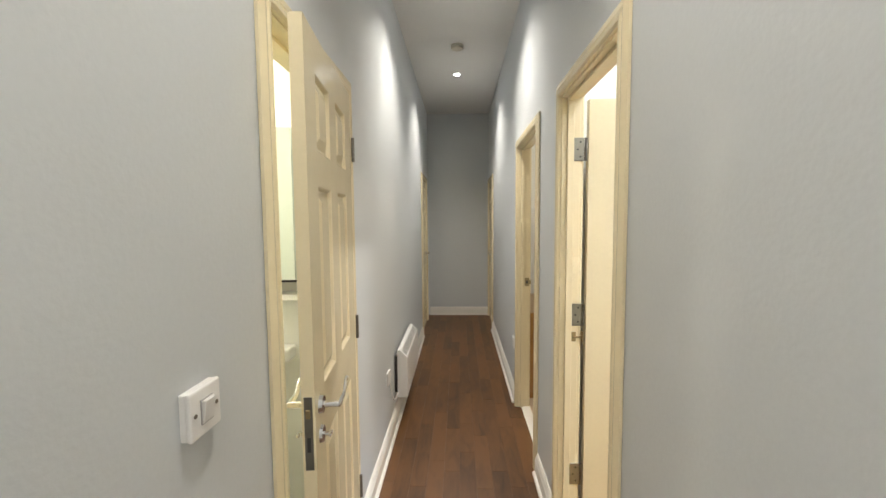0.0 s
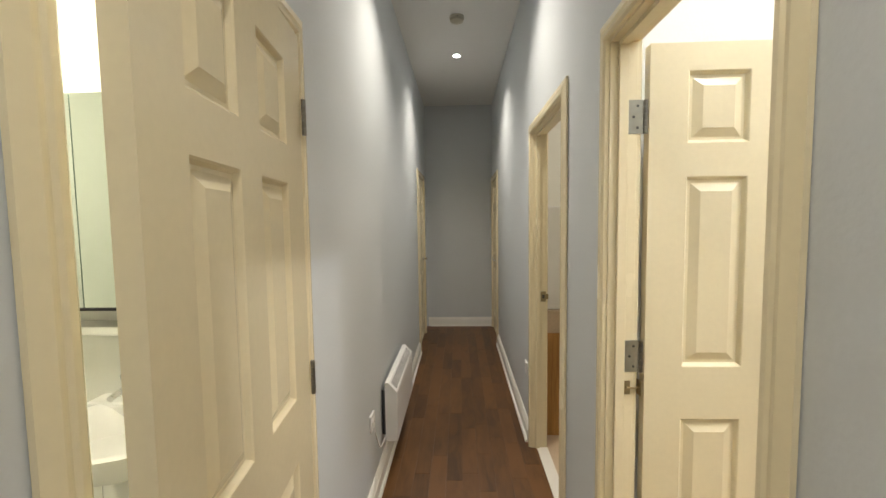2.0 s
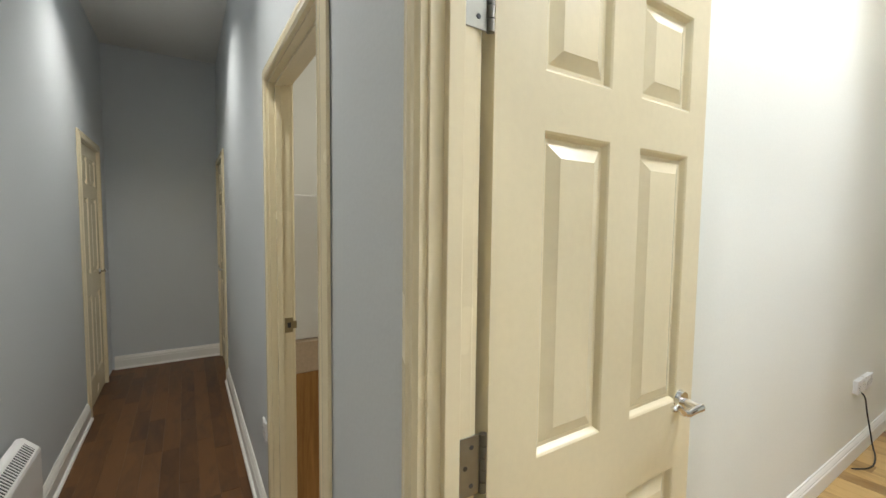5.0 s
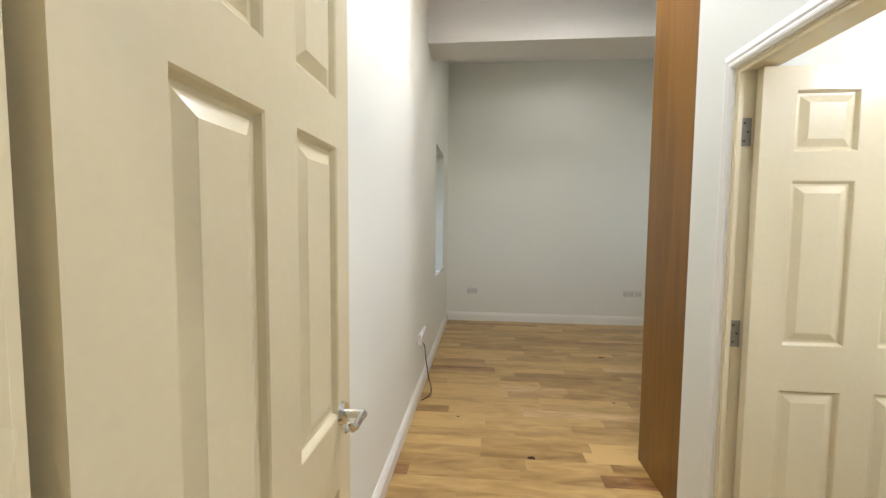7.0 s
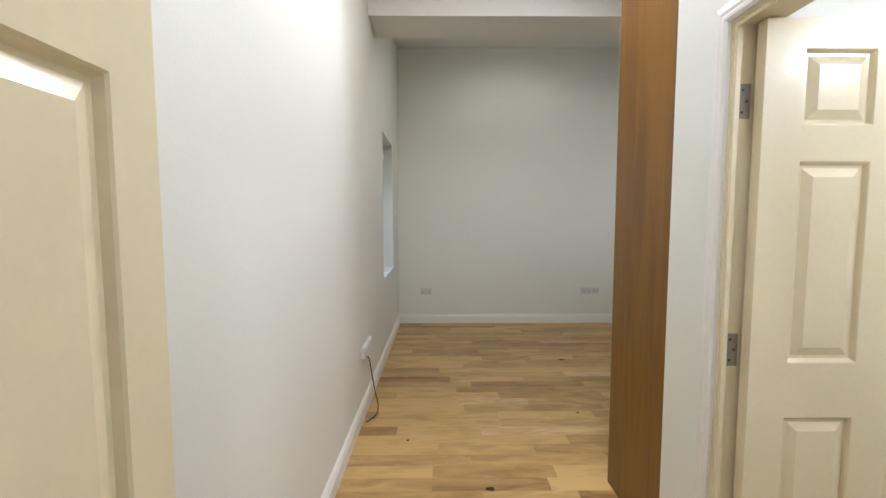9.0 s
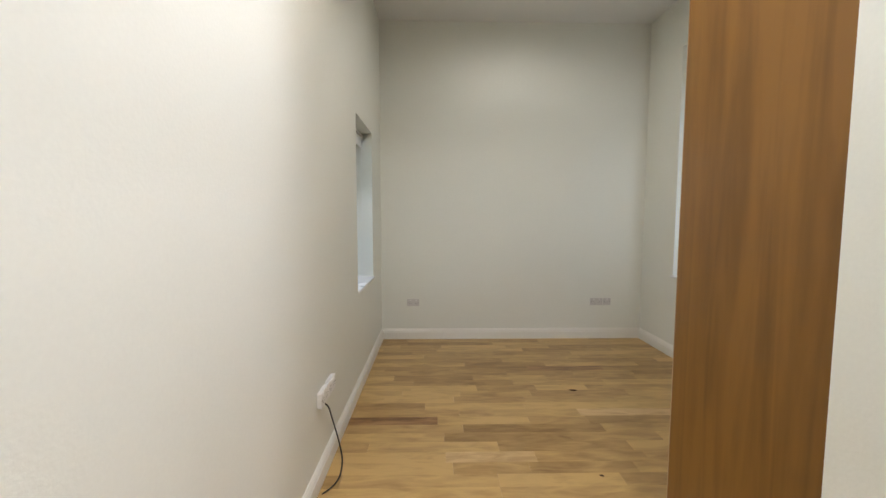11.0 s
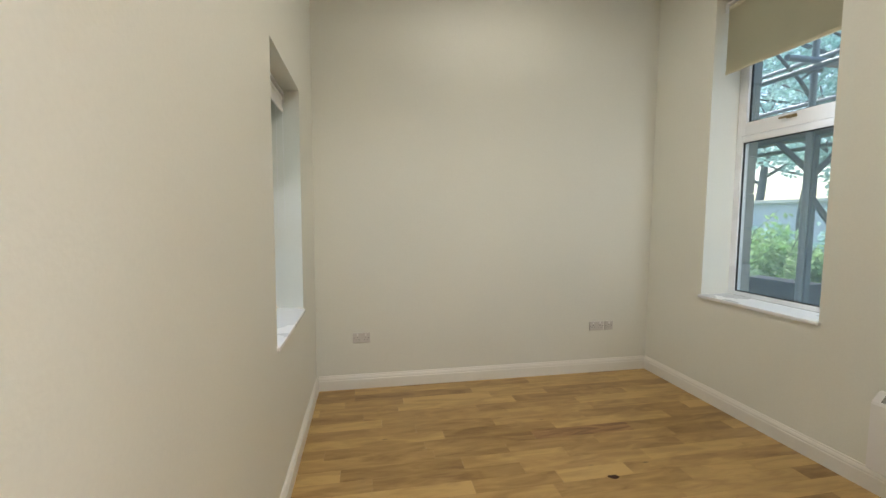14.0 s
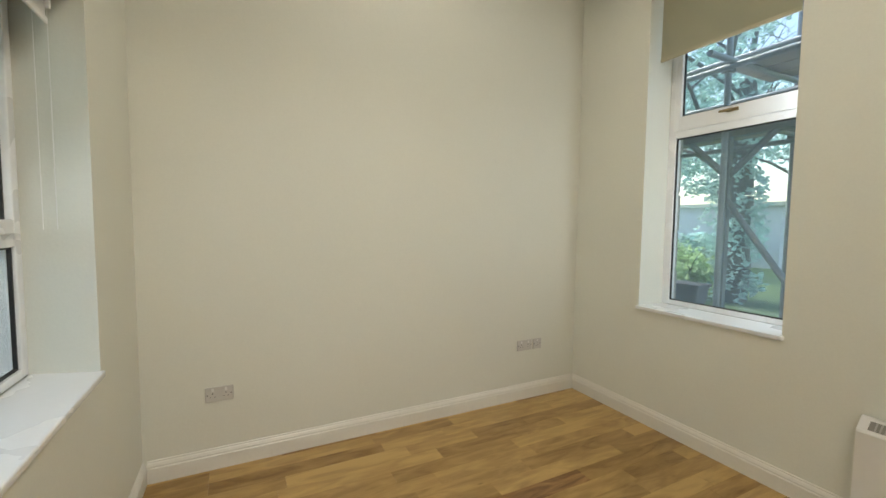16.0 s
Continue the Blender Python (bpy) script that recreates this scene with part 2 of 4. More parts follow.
M_LEAF2 = leaf_mat("leaf_bright", (0.27, 0.36, 0.19))
M_GRASS = mat("lawn", (0.09, 0.15, 0.05), 0.95, vary=0.35, scale=30, bump=0.5)
M_PLANTER = mat("planter_plastic", (0.05, 0.045, 0.06), 0.55, vary=0.1)


# ---- mesh helpers ----
def box(bm, x0, x1, y0, y1, z0, z1, bevel=0.0):
    r = bmesh.ops.create_cube(bm, size=1)
    vs = r["verts"]
    for v in vs:
        v.co = Vector((x0 + (v.co.x + 0.5) * (x1 - x0), y0 + (v.co.y + 0.5) * (y1 - y0), z0 + (v.co.z + 0.5) * (z1 - z0)))
    if bevel:
        es = list({e for v in vs for e in v.link_edges})
        bmesh.ops.bevel(bm, geom=es, offset=bevel, segments=2, affect="EDGES", profile=0.5)
    return bm


def tube(bm, a, b, r, seg=16, r2=None, cap=True):
    a, b = Vector(a), Vector(b)
    d = b - a
    m = Matrix.Translation((a + b) / 2) @ d.to_track_quat("Z", "Y").to_matrix().to_4x4()
    bmesh.ops.create_cone(bm, cap_ends=cap, segments=seg, radius1=r, radius2=r if r2 is None else r2, depth=d.length, matrix=m)
    return bm


def finish(name, bm, material, smooth=False):
    bmesh.ops.recalc_face_normals(bm, faces=bm.faces)
    me = bpy.data.meshes.new(name)
    bm.to_mesh(me)
    bm.free()
    me.materials.append(material)
    if smooth:
        me.shade_smooth()
        me.set_sharp_from_angle(angle=radians(35))
    return me


def part(name, bm, material, parent, label="", smooth=False):
    ob = new(name, finish(name, bm, material, smooth))
    if parent is not None:
        ob.parent = parent
    if label:
        tagged(ob, label)
    return ob


def thing(name, label, category, m=None, group="", kind=""):
    e = tagged(new(name), label, category, group, kind)
    if m is not None:
        e.matrix_basis = m
    return e


def solid(name, bm, material, label, category="", kind="structure", smooth=False):
    return tagged(part(name, bm, material, None, smooth=smooth), label, category, "", kind)


def slab_with_holes(bm, axis, c0, c1, u0, u1, z0, z1, holes=()):
    """A wall slab: axis 'x' has faces at x=c0 and c1 and runs along y; 'y' the other way. holes: (u0, u1, z0, z1)."""
    us = sorted({u0, u1, *(h[0] for h in holes), *(h[1] for h in holes)})
    zs = sorted({z0, z1, *(h[2] for h in holes), *(h[3] for h in holes)})

    def full(i, j):
        if not (0 <= i < len(us) - 1 and 0 <= j < len(zs) - 1):
            return False
        um, zm = (us[i] + us[i + 1]) / 2, (zs[j] + zs[j + 1]) / 2
        return not any(h[0] < um < h[1] and h[2] < zm < h[3] for h in holes)
    cache = {}

    def v(c, u, z):
        key = (c, u, z)
        if key not in cache:
            cache[key] = bm.verts.new((c, u, z) if axis == "x" else (u, c, z))
        return cache[key]
    for i in range(len(us) - 1):
        for j in range(len(zs) - 1):
            if not full(i, j):
                continue
            a, b, p, q = us[i], us[i + 1], zs[j], zs[j + 1]
            bm.faces.new([v(c0, a, p), v(c0, b, p), v(c0, b, q), v(c0, a, q)])
            bm.faces.new([v(c1, a, p), v(c1, a, q), v(c1, b, q), v(c1, b, p)])
            for ok, s in ((full(i - 1, j), (a, p, a, q)), (full(i + 1, j), (b, p, b, q)), (full(i, j - 1), (a, p, b, p)), (full(i, j + 1), (a, q, b, q))):
                if not ok:
                    bm.faces.new([v(c0, s[0], s[1]), v(c0, s[2], s[3]), v(c1, s[2], s[3]), v(c1, s[0], s[1])])
    return bm


def sweep(bm, profile, a, b, out):
    """Sweep a profile of (outwards, up) points from a to b along the foot of a wall; out: the way from the wall."""
    a, b, out = Vector(a), Vector(b), Vector(out)
    rows = [[bm.verts.new(p + out * o + Vector((0, 0, u))) for o, u in profile] for p in (a, b)]
    n = len(profile)
    for i in range(n):
        bm.faces.new([rows[0][i], rows[0][(i + 1) % n], rows[1][(i + 1) % n], rows[1][i]])
    bm.faces.new(rows[0])
    bm.faces.new(list(reversed(rows[1])))
    return bm


SKIRT = [(0, 0), (0.019, 0), (0.019, 0.082), (0.015, 0.088), (0.016, 0.096), (0.011, 0.108), (0.006, 0.115), (0.006, 0.121), (0, 0.124)]


SKIRT_BEAD = [(0, 0), (0.034, 0), (0.033, 0.007), (0.029, 0.012), (0.021, 0.015), (0.019, 0.016), (0.019, 0.082), (0.015, 0.088), (0.016, 0.096), (0.011, 0.108), (0.006, 0.115), (0.006, 0.121), (0, 0.124)]


def skirting(a, b, out, name="baseboard"):
    prof = SKIRT_BEAD if max(a[0], b[0]) < 0.6 else SKIRT
    return solid(name, sweep(bmesh.new(), prof, a, b, out), M_SKIRT, "white painted moulded skirting board along the wall", "skirting", smooth=False)


# door openings in the walls: clear width and head
HEAD = 1.995
D1 = (1.450, 2.102)
D2 = (2.634, 3.402)
DB = (1.302, 1.992)
DEL = (5.40, 6.12)
DER = (5.70, 6.42)
D3 = (1.36, 2.008)
XL, XR, WT, WE = -0.355, 0.565, 0.115, 0.078
YN, YS, YV, XF = 2.302, -0.83, 0.89, 6.36
WIN_N = (4.88, 5.708, 0.845, 2.30)
WIN_S = (4.83, 5.72, 0.84, 3.18)

# ---- structure ----
bm = slab_with_holes(bmesh.new(), "x", XR, XR + WE, -1.5, 6.5, 0, 3.7, [(D1[0] - 0.03, D1[1] + 0.03, -1, HEAD + 0.03), (D2[0] - 0.03, D2[1] + 0.03, -1, HEAD + 0.03), (DER[0] - 0.03, DER[1] + 0.03, -1, HEAD + 0.03)])
wall_hall_east = solid("wall_hall_east", bm, M_HALL, "pale grey-blue painted hallway wall with two doorways", "wall")
bm = slab_with_holes(bmesh.new(), "x", XL - WT, XL, -1.5, 6.5, 0, 3.7, [(DB[0] - 0.03, DB[1] + 0.03, -1, HEAD + 0.03), (DEL[0] - 0.03, DEL[1] + 0.03, -1, HEAD + 0.03)])
solid("wall_hall_west", bm, M_HALL, "pale grey-blue painted hallway wall with a bathroom doorway", "wall")
solid("wall_hall_end", box(bmesh.new(), XL - WT, XR + WE, 6.5, 6.65, 0, 3.7), M_HALL, "grey-blue painted end wall of the hallway", "wall")
solid("wall_hall_start", box(bmesh.new(), XL - WT, XR + WE, -1.65, -1.5, 0, 3.7), M_HALL, "grey-blue painted wall closing the hallway", "wall")
bm = slab_with_holes(bmesh.new(), "y", YN, YN + 0.32, XR + WE, XF, 0, 3.7, [WIN_N])
for v in bm.verts:
    if v.co.y > YN + 0.1 and WIN_N[0] - 0.01 < v.co.x < WIN_N[1] + 0.01 and WIN_N[2] - 0.01 < v.co.z < WIN_N[3] + 0.01:
        v.co.x += 0.10 if v.co.x > 5.3 else -0.06
solid("wall_room_north", bm, M_ROOM, "warm white painted room wall with a recessed window", "wall")
solid("wall_room_far", box(bmesh.new(), XF, XF + 0.3, YS - 0.32, YN + 0.32, 0, 3.7), M_ROOM, "warm white painted end wall with sockets", "wall")
solid("wall_room_south", slab_with_holes(bmesh.new(), "y", YS - 0.32, YS, 0.3, XF, 0, 3.7, [WIN_S]), M_ROOM, "warm white painted room wall with a recessed tall window", "wall")
solid("wall_entrance", slab_with_holes(bmesh.new(), "y", YV - WT, YV, XR + WE, 2.295, 0, 3.7, [(D3[0] - 0.03, D3[1] + 0.03, -1, HEAD + 0.03)]), M_ROOM, "warm white painted partition beside the entrance with a doorway", "wall")
solid("wall_side_room", box(bmesh.new(), 2.15, 2.265, YS, YV - WT, 0, 3.7), M_ROOM, "white painted partition of the side room", "wall")
# kitchen, bathroom and side room shells
solid("wall_kitchen_far", box(bmesh.new(), 3.4, 3.5, YN + 0.32, 5.2, 0, 3.7), M_ROOM, "white painted kitchen wall", "wall")
solid("wall_kitchen_end", box(bmesh.new(), XR + WE, 3.5, 5.2, 5.3, 0, 3.7), M_ROOM, "white painted kitchen end wall", "wall")
solid("wall_bathroom_west", box(bmesh.new(), -2.45, -2.35, 0.3, 2.35, 0, 3.7), M_TILE, "white tiled bathroom wall", "wall")
solid("wall_bathroom_north", box(bmesh.new(), -2.35, XL - WT, 2.25, 2.35, 0, 3.7), M_TILE, "white tiled bathroom wall behind the basin", "wall")
solid("wall_bathroom_south", box(bmesh.new(), -2.35, XL - WT, 0.3, 0.4, 0, 3.7), M_TILE, "white bathroom wall", "wall")
solid("ceiling_hall", box(bmesh.new(), XL, XR, -1.5, 6.5, CEIL_HALL, CEIL_HALL + 0.1), M_CEIL, "white painted hallway ceiling", "ceiling")
solid("ceiling_room", box(bmesh.new(), XR + WE, 4.15, YS, YN, CEIL_ROOM, CEIL_ROOM + 0.1), M_CEIL, "white painted room ceiling", "ceiling")
solid("ceiling_beam", box(bmesh.new(), 4.15, 4.55, YS, YN, 3.04, 3.7), M_CEIL, "white painted downstand beam across the ceiling", "beam")
solid("ceiling_far", box(bmesh.new(), 4.55, XF, YS, YN, CEIL_FAR, CEIL_FAR + 0.025), M_CEIL, "white painted ceiling over the window end", "ceiling")
solid("ceiling_kitchen", box(bmesh.new(), XR + WE, 3.4, YN + 0.32, 5.2, 2.95, 3.05), M_CEIL, "white kitchen ceiling", "ceiling")
solid("ceiling_bathroom", box(bmesh.new(), -2.35, XL - WT, 0.4, 2.25, 2.5, 2.6), M_CEIL, "white bathroom ceiling", "ceiling")
solid("floor_bathroom", box(bmesh.new(), -2.35, XL - WT + 0.05, 0.4, 2.25, -0.1, 0), M_TILE, "pale bathroom floor", "floor")
solid("floor_hall", box(bmesh.new(), XL - 0.05, XR + 0.04, -1.5, 6.5, -0.1, -0.008), M_WALNUT, "dark brown wood laminate hallway floor", "floor")
floor_room = solid("floor_room", box(bmesh.new(), XR + 0.04, XF, YS, YN, -0.1, -0.008), M_OAK, "oak strip floor with knots in the room", "floor")
solid("floor_kitchen", box(bmesh.new(), XR + 0.04, 3.4, YN + 0.32, 5.2, -0.1, 0.0), M_TOP, "pale kitchen floor", "floor")

skirting((XL, -1.5, 0), (XL, DB[0] - 0.07, 0), (1, 0, 0))
skirting((XL, DB[1] + 0.07, 0), (XL, DEL[0] - 0.07, 0), (1, 0, 0))
skirting((XR, -1.5, 0), (XR, D1[0] - 0.07, 0), (-1, 0, 0))
skirting((XR, D1[1] + 0.07, 0), (XR, D2[0] - 0.07, 0), (-1, 0, 0))
skirting((XR, D2[1] + 0.07, 0), (XR, DER[0] - 0.07, 0), (-1, 0, 0))
skirting((XL + 0.02, 6.5, 0), (XR, 6.5, 0), (0, -1, 0))
skirting((XR + WE, YN, 0), (XF, YN, 0), (0, -1, 0))
skirting((XF, YN - 0.02, 0), (XF, YS + 0.02, 0), (-1, 0, 0))
skirting((XF, YS, 0), (2.95, YS, 0), (0, 1, 0))
skirting((2.075, YV, 0), (2.295, YV, 0), (0, 1, 0))
skirting((XR + WE, YV, 0), (D3[0] - 0.07, YV, 0), (0, 1, 0))

ARCH = [(0.0, 0.0), (0.012, 0.0), (0.018, 0.008), (0.018, 0.018), (0.014, 0.024), (0.016, 0.034), (0.012, 0.048), (0.009, 0.058), (0.0, 0.058)]


def architrave(parent, axis, c, sgn, u0, u1, head, material=None):
    """Three mitred moulded lengths round an opening, on the wall face at c, proud towards sgn."""
    names = []
    for k, (p, q) in enumerate((((u0, 0), (u0, head)), ((u0, head), (u1, head)), ((u1, head), (u1, 0)))):
        bm = bmesh.new()
        rows = []
        for (u, z), first in ((p, True), (q, False)):
            row = []
            for o, s in ARCH:
                s = 0.006 + s
                if k == 0:
                    uu, zz = u - s, (z + s if not first else z)
                elif k == 2:
                    uu, zz = u + s, (z + s if first else z)
                else:
                    uu, zz = (u - s if first else u + s), z + s
                cc = c + sgn * o
                row.append(bm.verts.new((cc, uu, zz) if axis == "x" else (uu, cc, zz)))
            rows.append(row)
        n = len(ARCH)
        for i in range(n):
            bm.faces.new([rows[0][i], rows[0][(i + 1) % n], rows[1][(i + 1) % n], rows[1][i]])
        bm.faces.new(rows[0])
        bm.faces.new(list(reversed(rows[1])))
        names.append(part("architrave", bm, material or M_CREAM, parent))
    return names


def door_frame(name, label, axis, c0, c1, u0, u1, stop_at, outer=None):
    """Lining, stop and architraves of a doorway in a wall from c0 to c1."""
    e = thing(name, label, "door frame", kind="structure")

    def b3(nm, ca, cb, ua, ub, za, zb):
        bm = bmesh.new()
        if axis == "x":
            box(bm, ca, cb, ua, ub, za, zb, 0.0015)
        else:
            box(bm, ua, ub, ca, cb, za, zb, 0.0015)
        return part(nm, bm, M_CREAM, e)
    a, b = c0 - 0.002, c1 + 0.002
    b3("lining", a, b, u0 - 0.03, u0, 0, HEAD)
    b3("lining", a, b, u1, u1 + 0.03, 0, HEAD)
    b3("lining_head", a, b, u0 - 0.03, u1 + 0.03, HEAD, HEAD + 0.03)
    s0, s1 = stop_at
    b3("stop", s0, s1, u0, u0 + 0.013, 0, HEAD)
    b3("stop", s0, s1, u1 - 0.013, u1, 0, HEAD)
    b3("stop_head", s0, s1, u0 + 0.013, u1 - 0.013, HEAD - 0.013, HEAD)
    architrave(e, axis, a, -1, u0, u1, HEAD)
    architrave(e, axis, b, 1, u0, u1, HEAD, outer)
    return e


def panel_mesh(w, h):
    """Raised panel, both faces, in the plane y = +-0.0175, origin at its lower left corner."""
    bm = bmesh.new()
    loops = [(0.0, 0.0), (0.004, -0.003), (0.010, -0.013), (0.018, -0.013), (0.042, -0.003), (0.044, -0.002)]
    for side in (1, -1):
        prev = None
        for ins, d in loops:
            y = side * (0.0175 + d)
            ring = [bm.verts.new(p) for p in ((ins, y, ins), (w - ins, y, ins), (w - ins, y, h - ins), (ins, y, h - ins))]
            if prev:
                for i in range(4):
                    bm.faces.new([prev[i], prev[(i + 1) % 4], ring[(i + 1) % 4], ring[i]])
            prev = ring
        bm.faces.new(prev)
    bmesh.ops.recalc_face_normals(bm, faces=bm.faces)
    return bm


def lever(parent, x, z, side, flip):
    """Chrome scroll lever on a round rose with a turn or escutcheon under it. side: +-1 face of the door; flip: way to the hinges."""
    y0 = side * 0.0175
    bm = bmesh.new()
    tube(bm, (x, y0, z), (x, y0 + side * 0.010, z), 0.026, 24, 0.023)
    h = part("door_handle", bm, M_CHROME, parent, "chrome scroll lever handle", smooth=True)
    bm = bmesh.new()
    tube(bm, (x, y0 + side * 0.008, z), (x, y0 + side * 0.052, z), 0.0095, 16)
    pts = [(0, 0), (0.03, 0.001), (0.055, -0.001), (0.078, 0.006), (0.094, 0.020), (0.106, 0.028), (0.118, 0.026)]
    for (a, b), (c, d) in zip(pts, pts[1:]):
        tube(bm, (x + flip * a, y0 + side * 0.05, z + b), (x + flip * c, y0 + side * 0.05, z + d), 0.0088 - a * 0.02, 14, 0.0088 - c * 0.02)
        bmesh.ops.create_uvsphere(bm, u_segments=12, v_segments=8, radius=0.0088 - a * 0.02, matrix=Matrix.Translation((x + flip * a, y0 + side * 0.05, z + b)))
    bmesh.ops.create_uvsphere(bm, u_segments=12, v_segments=8, radius=0.008, matrix=Matrix.Translation((x + flip * 0.118, y0 + side * 0.05, z + 0.026)))
    part("lever", bm, M_CHROME, h, smooth=True)
    return h


def thumb_turn(parent, x, z, side):
    y0 = side * 0.0175
    bm = bmesh.new()
    tube(bm, (x, y0, z), (x, y0 + side * 0.008, z), 0.025, 24, 0.022)
    r = part("thumb_turn", bm, M_CHROME, parent, "chrome bathroom lock turn", smooth=True)
    bm = bmesh.new()
    tube(bm, (x, y0 + side * 0.006, z), (x, y0 + side * 0.026, z), 0.006, 14)
    box(bm, x - 0.012, x + 0.012, min(y0 + side * 0.022, y0 + side * 0.03), max(y0 + side * 0.022, y0 + side * 0.03), z - 0.005, z + 0.005, 0.002)
    part("turn", bm, M_CHROME, r, smooth=True)


def panel_door(name, label, w, m, handle=True, lock=False, handle_z=0.985, h=1.981, cols=None, rows=None):
    """Six-panel moulded door; hinge edge at x=0, faces at y=+-0.0175."""
    e = thing(name, label, "door", m)
    st, mid = 0.08, 0.1
    pw = (w - 2 * st - mid) / 2
    cols = cols or [(st, st + pw), (st + pw + mid, w - st)]
    rows = rows or [(0.20, 0.835), (1.002, 1.588), (1.688, 1.90)]
    holes = [(a, b, c, d) for a, b in cols for c, d in rows]
    bm = slab_with_holes(bmesh.new(), "y", -0.0175, 0.0175, 0, w, 0, h, holes)
    part("leaf", bm, M_CREAM, e)
    for a, b, c, d in holes:
        ob = part("panel", panel_mesh(b - a, d - c), M_CREAM, e)
        ob.location = (a, 0, c)
    if handle:
        for s in (1, -1):
            lever(e, w - 0.056, handle_z, s, -1)
            if lock:
                thumb_turn(e, w - 0.056, handle_z - 0.085, s)
        bm = bmesh.new()
        box(bm, w - 0.001, w + 0.002, -0.011, 0.011, handle_z - 0.155, handle_z + 0.045, 0.0007)
        lp = part("lock_plate", bm, M_STEEL, e, "steel lock faceplate on the door edge")
        part("latch", box(bmesh.new(), w + 0.001, w + 0.008, -0.006, 0.006, handle_z - 0.012, handle_z + 0.012, 0.002), M_BRASS, lp)
        part("keeper", box(bmesh.new(), w + 0.0005, w + 0.0026, -0.005, 0.005, handle_z - 0.105, handle_z - 0.065), M_SLOT, lp)
    return e


def hinge(parent, leaf_at, knuckle, z, axis_u):
    """Butt hinge: a leaf on the lining and a knuckle. leaf_at: (centre, half sizes) of the leaf box; knuckle: (x, y)."""
    (cx, cy), (hx, hy) = leaf_at
    bm = bmesh.new()
    box(bm, cx - hx, cx + hx, cy - hy, cy + hy, z - 0.05, z + 0.05, 0.0007)
    hh = part("hinge", bm, M_PLATE, parent, "dull steel butt hinge")
    bm = bmesh.new()
    for k in range(5):
        tube(bm, (knuckle[0], knuckle[1], z - 0.05 + k * 0.02), (knuckle[0], knuckle[1], z - 0.0315 + k * 0.02), 0.0065, 12)
    part("knuckle", bm, M_STEEL, hh, smooth=True)
    for k in (-0.032, 0, 0.032):
        bm = bmesh.new()
        if axis_u == "x":
            tube(bm, (cx + (0.006 if k else -0.006), cy - hy * 1.8, z + k), (cx + (0.006 if k else -0.006), cy + hy * 1.8, z + k), 0.004, 10)
        else:
            tube(bm, (cx - hx * 1.8, cy + (0.006 if k else -0.006), z + k), (cx + hx * 1.8, cy + (0.006 if k else -0.006), z + k), 0.004, 10)
        part("screw", bm, M_SLOT, hh)


# doorways and doors
f1 = door_frame("door_frame_1", "cream gloss painted door lining and architrave between hallway and room", "x", XR, XR + WE, D1[0], D1[1], (XR + 0.022, XR + 0.05))
f2 = door_frame("door_frame_2", "cream gloss painted door lining and architrave of the kitchen doorway", "x", XR, XR + WE, D2[0], D2[1], (XR + 0.022, XR + 0.045))
fb = door_frame("door_frame_3", "cream gloss painted door lining and architrave of the bathroom doorway", "x", XL - WT, XL, DB[0], DB[1], (XL - 0.085, XL - 0.045))
f3 = door_frame("door_frame_4", "cream gloss painted door lining and architrave in the entrance partition", "y", YV - WT, YV, D3[0], D3[1], (YV - 0.018, YV - 0.002), M_SKIRT)
door_room = panel_door("door_room", "cream gloss six-panel door standing open into the room", 0.655, pose(XR + WE + 0.039, 2.123, 0.008), cols=[(0.113, 0.294), (0.394, 0.582)], handle_z=1.0)
for _z in (0.30, 1.045, 1.775):
    hinge(f1, ((XR + WE - 0.004, D1[1] - 0.0006), (0.022, 0.0012)), (XR + WE + 0.025, D1[1] - 0.002), _z, "x")
door_bath = panel_door("door_bathroom", "cream gloss six-panel door ajar into the hallway from the bathroom", 0.686, pose(-0.352, 1.986, 0.008, 0, 0, -84.3), lock=True, handle_z=0.962, cols=[(0.128, 0.303), (0.403, 0.576)], rows=[(0.20, 0.835), (1.002, 1.565), (1.660, 1.872)])
for _z in (0.30, 1.02, 1.77):
    hinge(fb, ((XL - 0.012, DB[1] - 0.0006), (0.014, 0.0012)), (XL + 0.029, DB[1] + 0.001), _z, "x")
door_side = panel_door("door_side_room", "cream gloss six-panel door standing open into the side room", 0.69, pose(D3[1] - 0.03, YV - WT + 0.055, 0.008, 0, 0, -90), cols=[(0.112, 0.316), (0.426, 0.605)])
for _z in (0.30, 1.035, 1.775):
    hinge(f3, ((D3[1] - 0.0006, YV - WT + 0.076), (0.0012, 0.018)), (D3[1] - 0.012, YV - WT + 0.03), _z, "y")


def downlight(x, y, z):
    e = thing("downlight", "small round recessed ceiling downlight, seen or assumed, switched on", "downlight", pose(x, y, z), "ceiling downlights")
    bm = bmesh.new()
    bmesh.ops.create_cone(bm, cap_ends=False, segments=28, radius1=0.042, radius2=0.033, depth=0.008, matrix=Matrix.Translation((0, 0, -0.004)))
    bmesh.ops.create_cone(bm, cap_ends=False, segments=28, radius1=0.033, radius2=0.033, depth=0.012, matrix=Matrix.Translation((0, 0, -0.002)))
    part("bezel", bm, M_UPVC, e, smooth=True)
    bm = bmesh.new()
    tube(bm, (0, 0, -0.004), (0, 0, -0.001), 0.024, 24)
    part("bulb", bm, M_BULB, e, "glowing lamp face")
    return e


M_BULB = glow("downlight_bulb", (0.95, 0.97, 1.0), 30)
for _x, _y, _w in SPOTS_HALL:
    downlight(_x, _y, CEIL_HALL)
# fittings drawn at the unseen fill lamps as well
for _x, _y, _w in SPOTS_FILLS_ROOM:
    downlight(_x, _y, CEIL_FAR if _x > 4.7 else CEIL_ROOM)

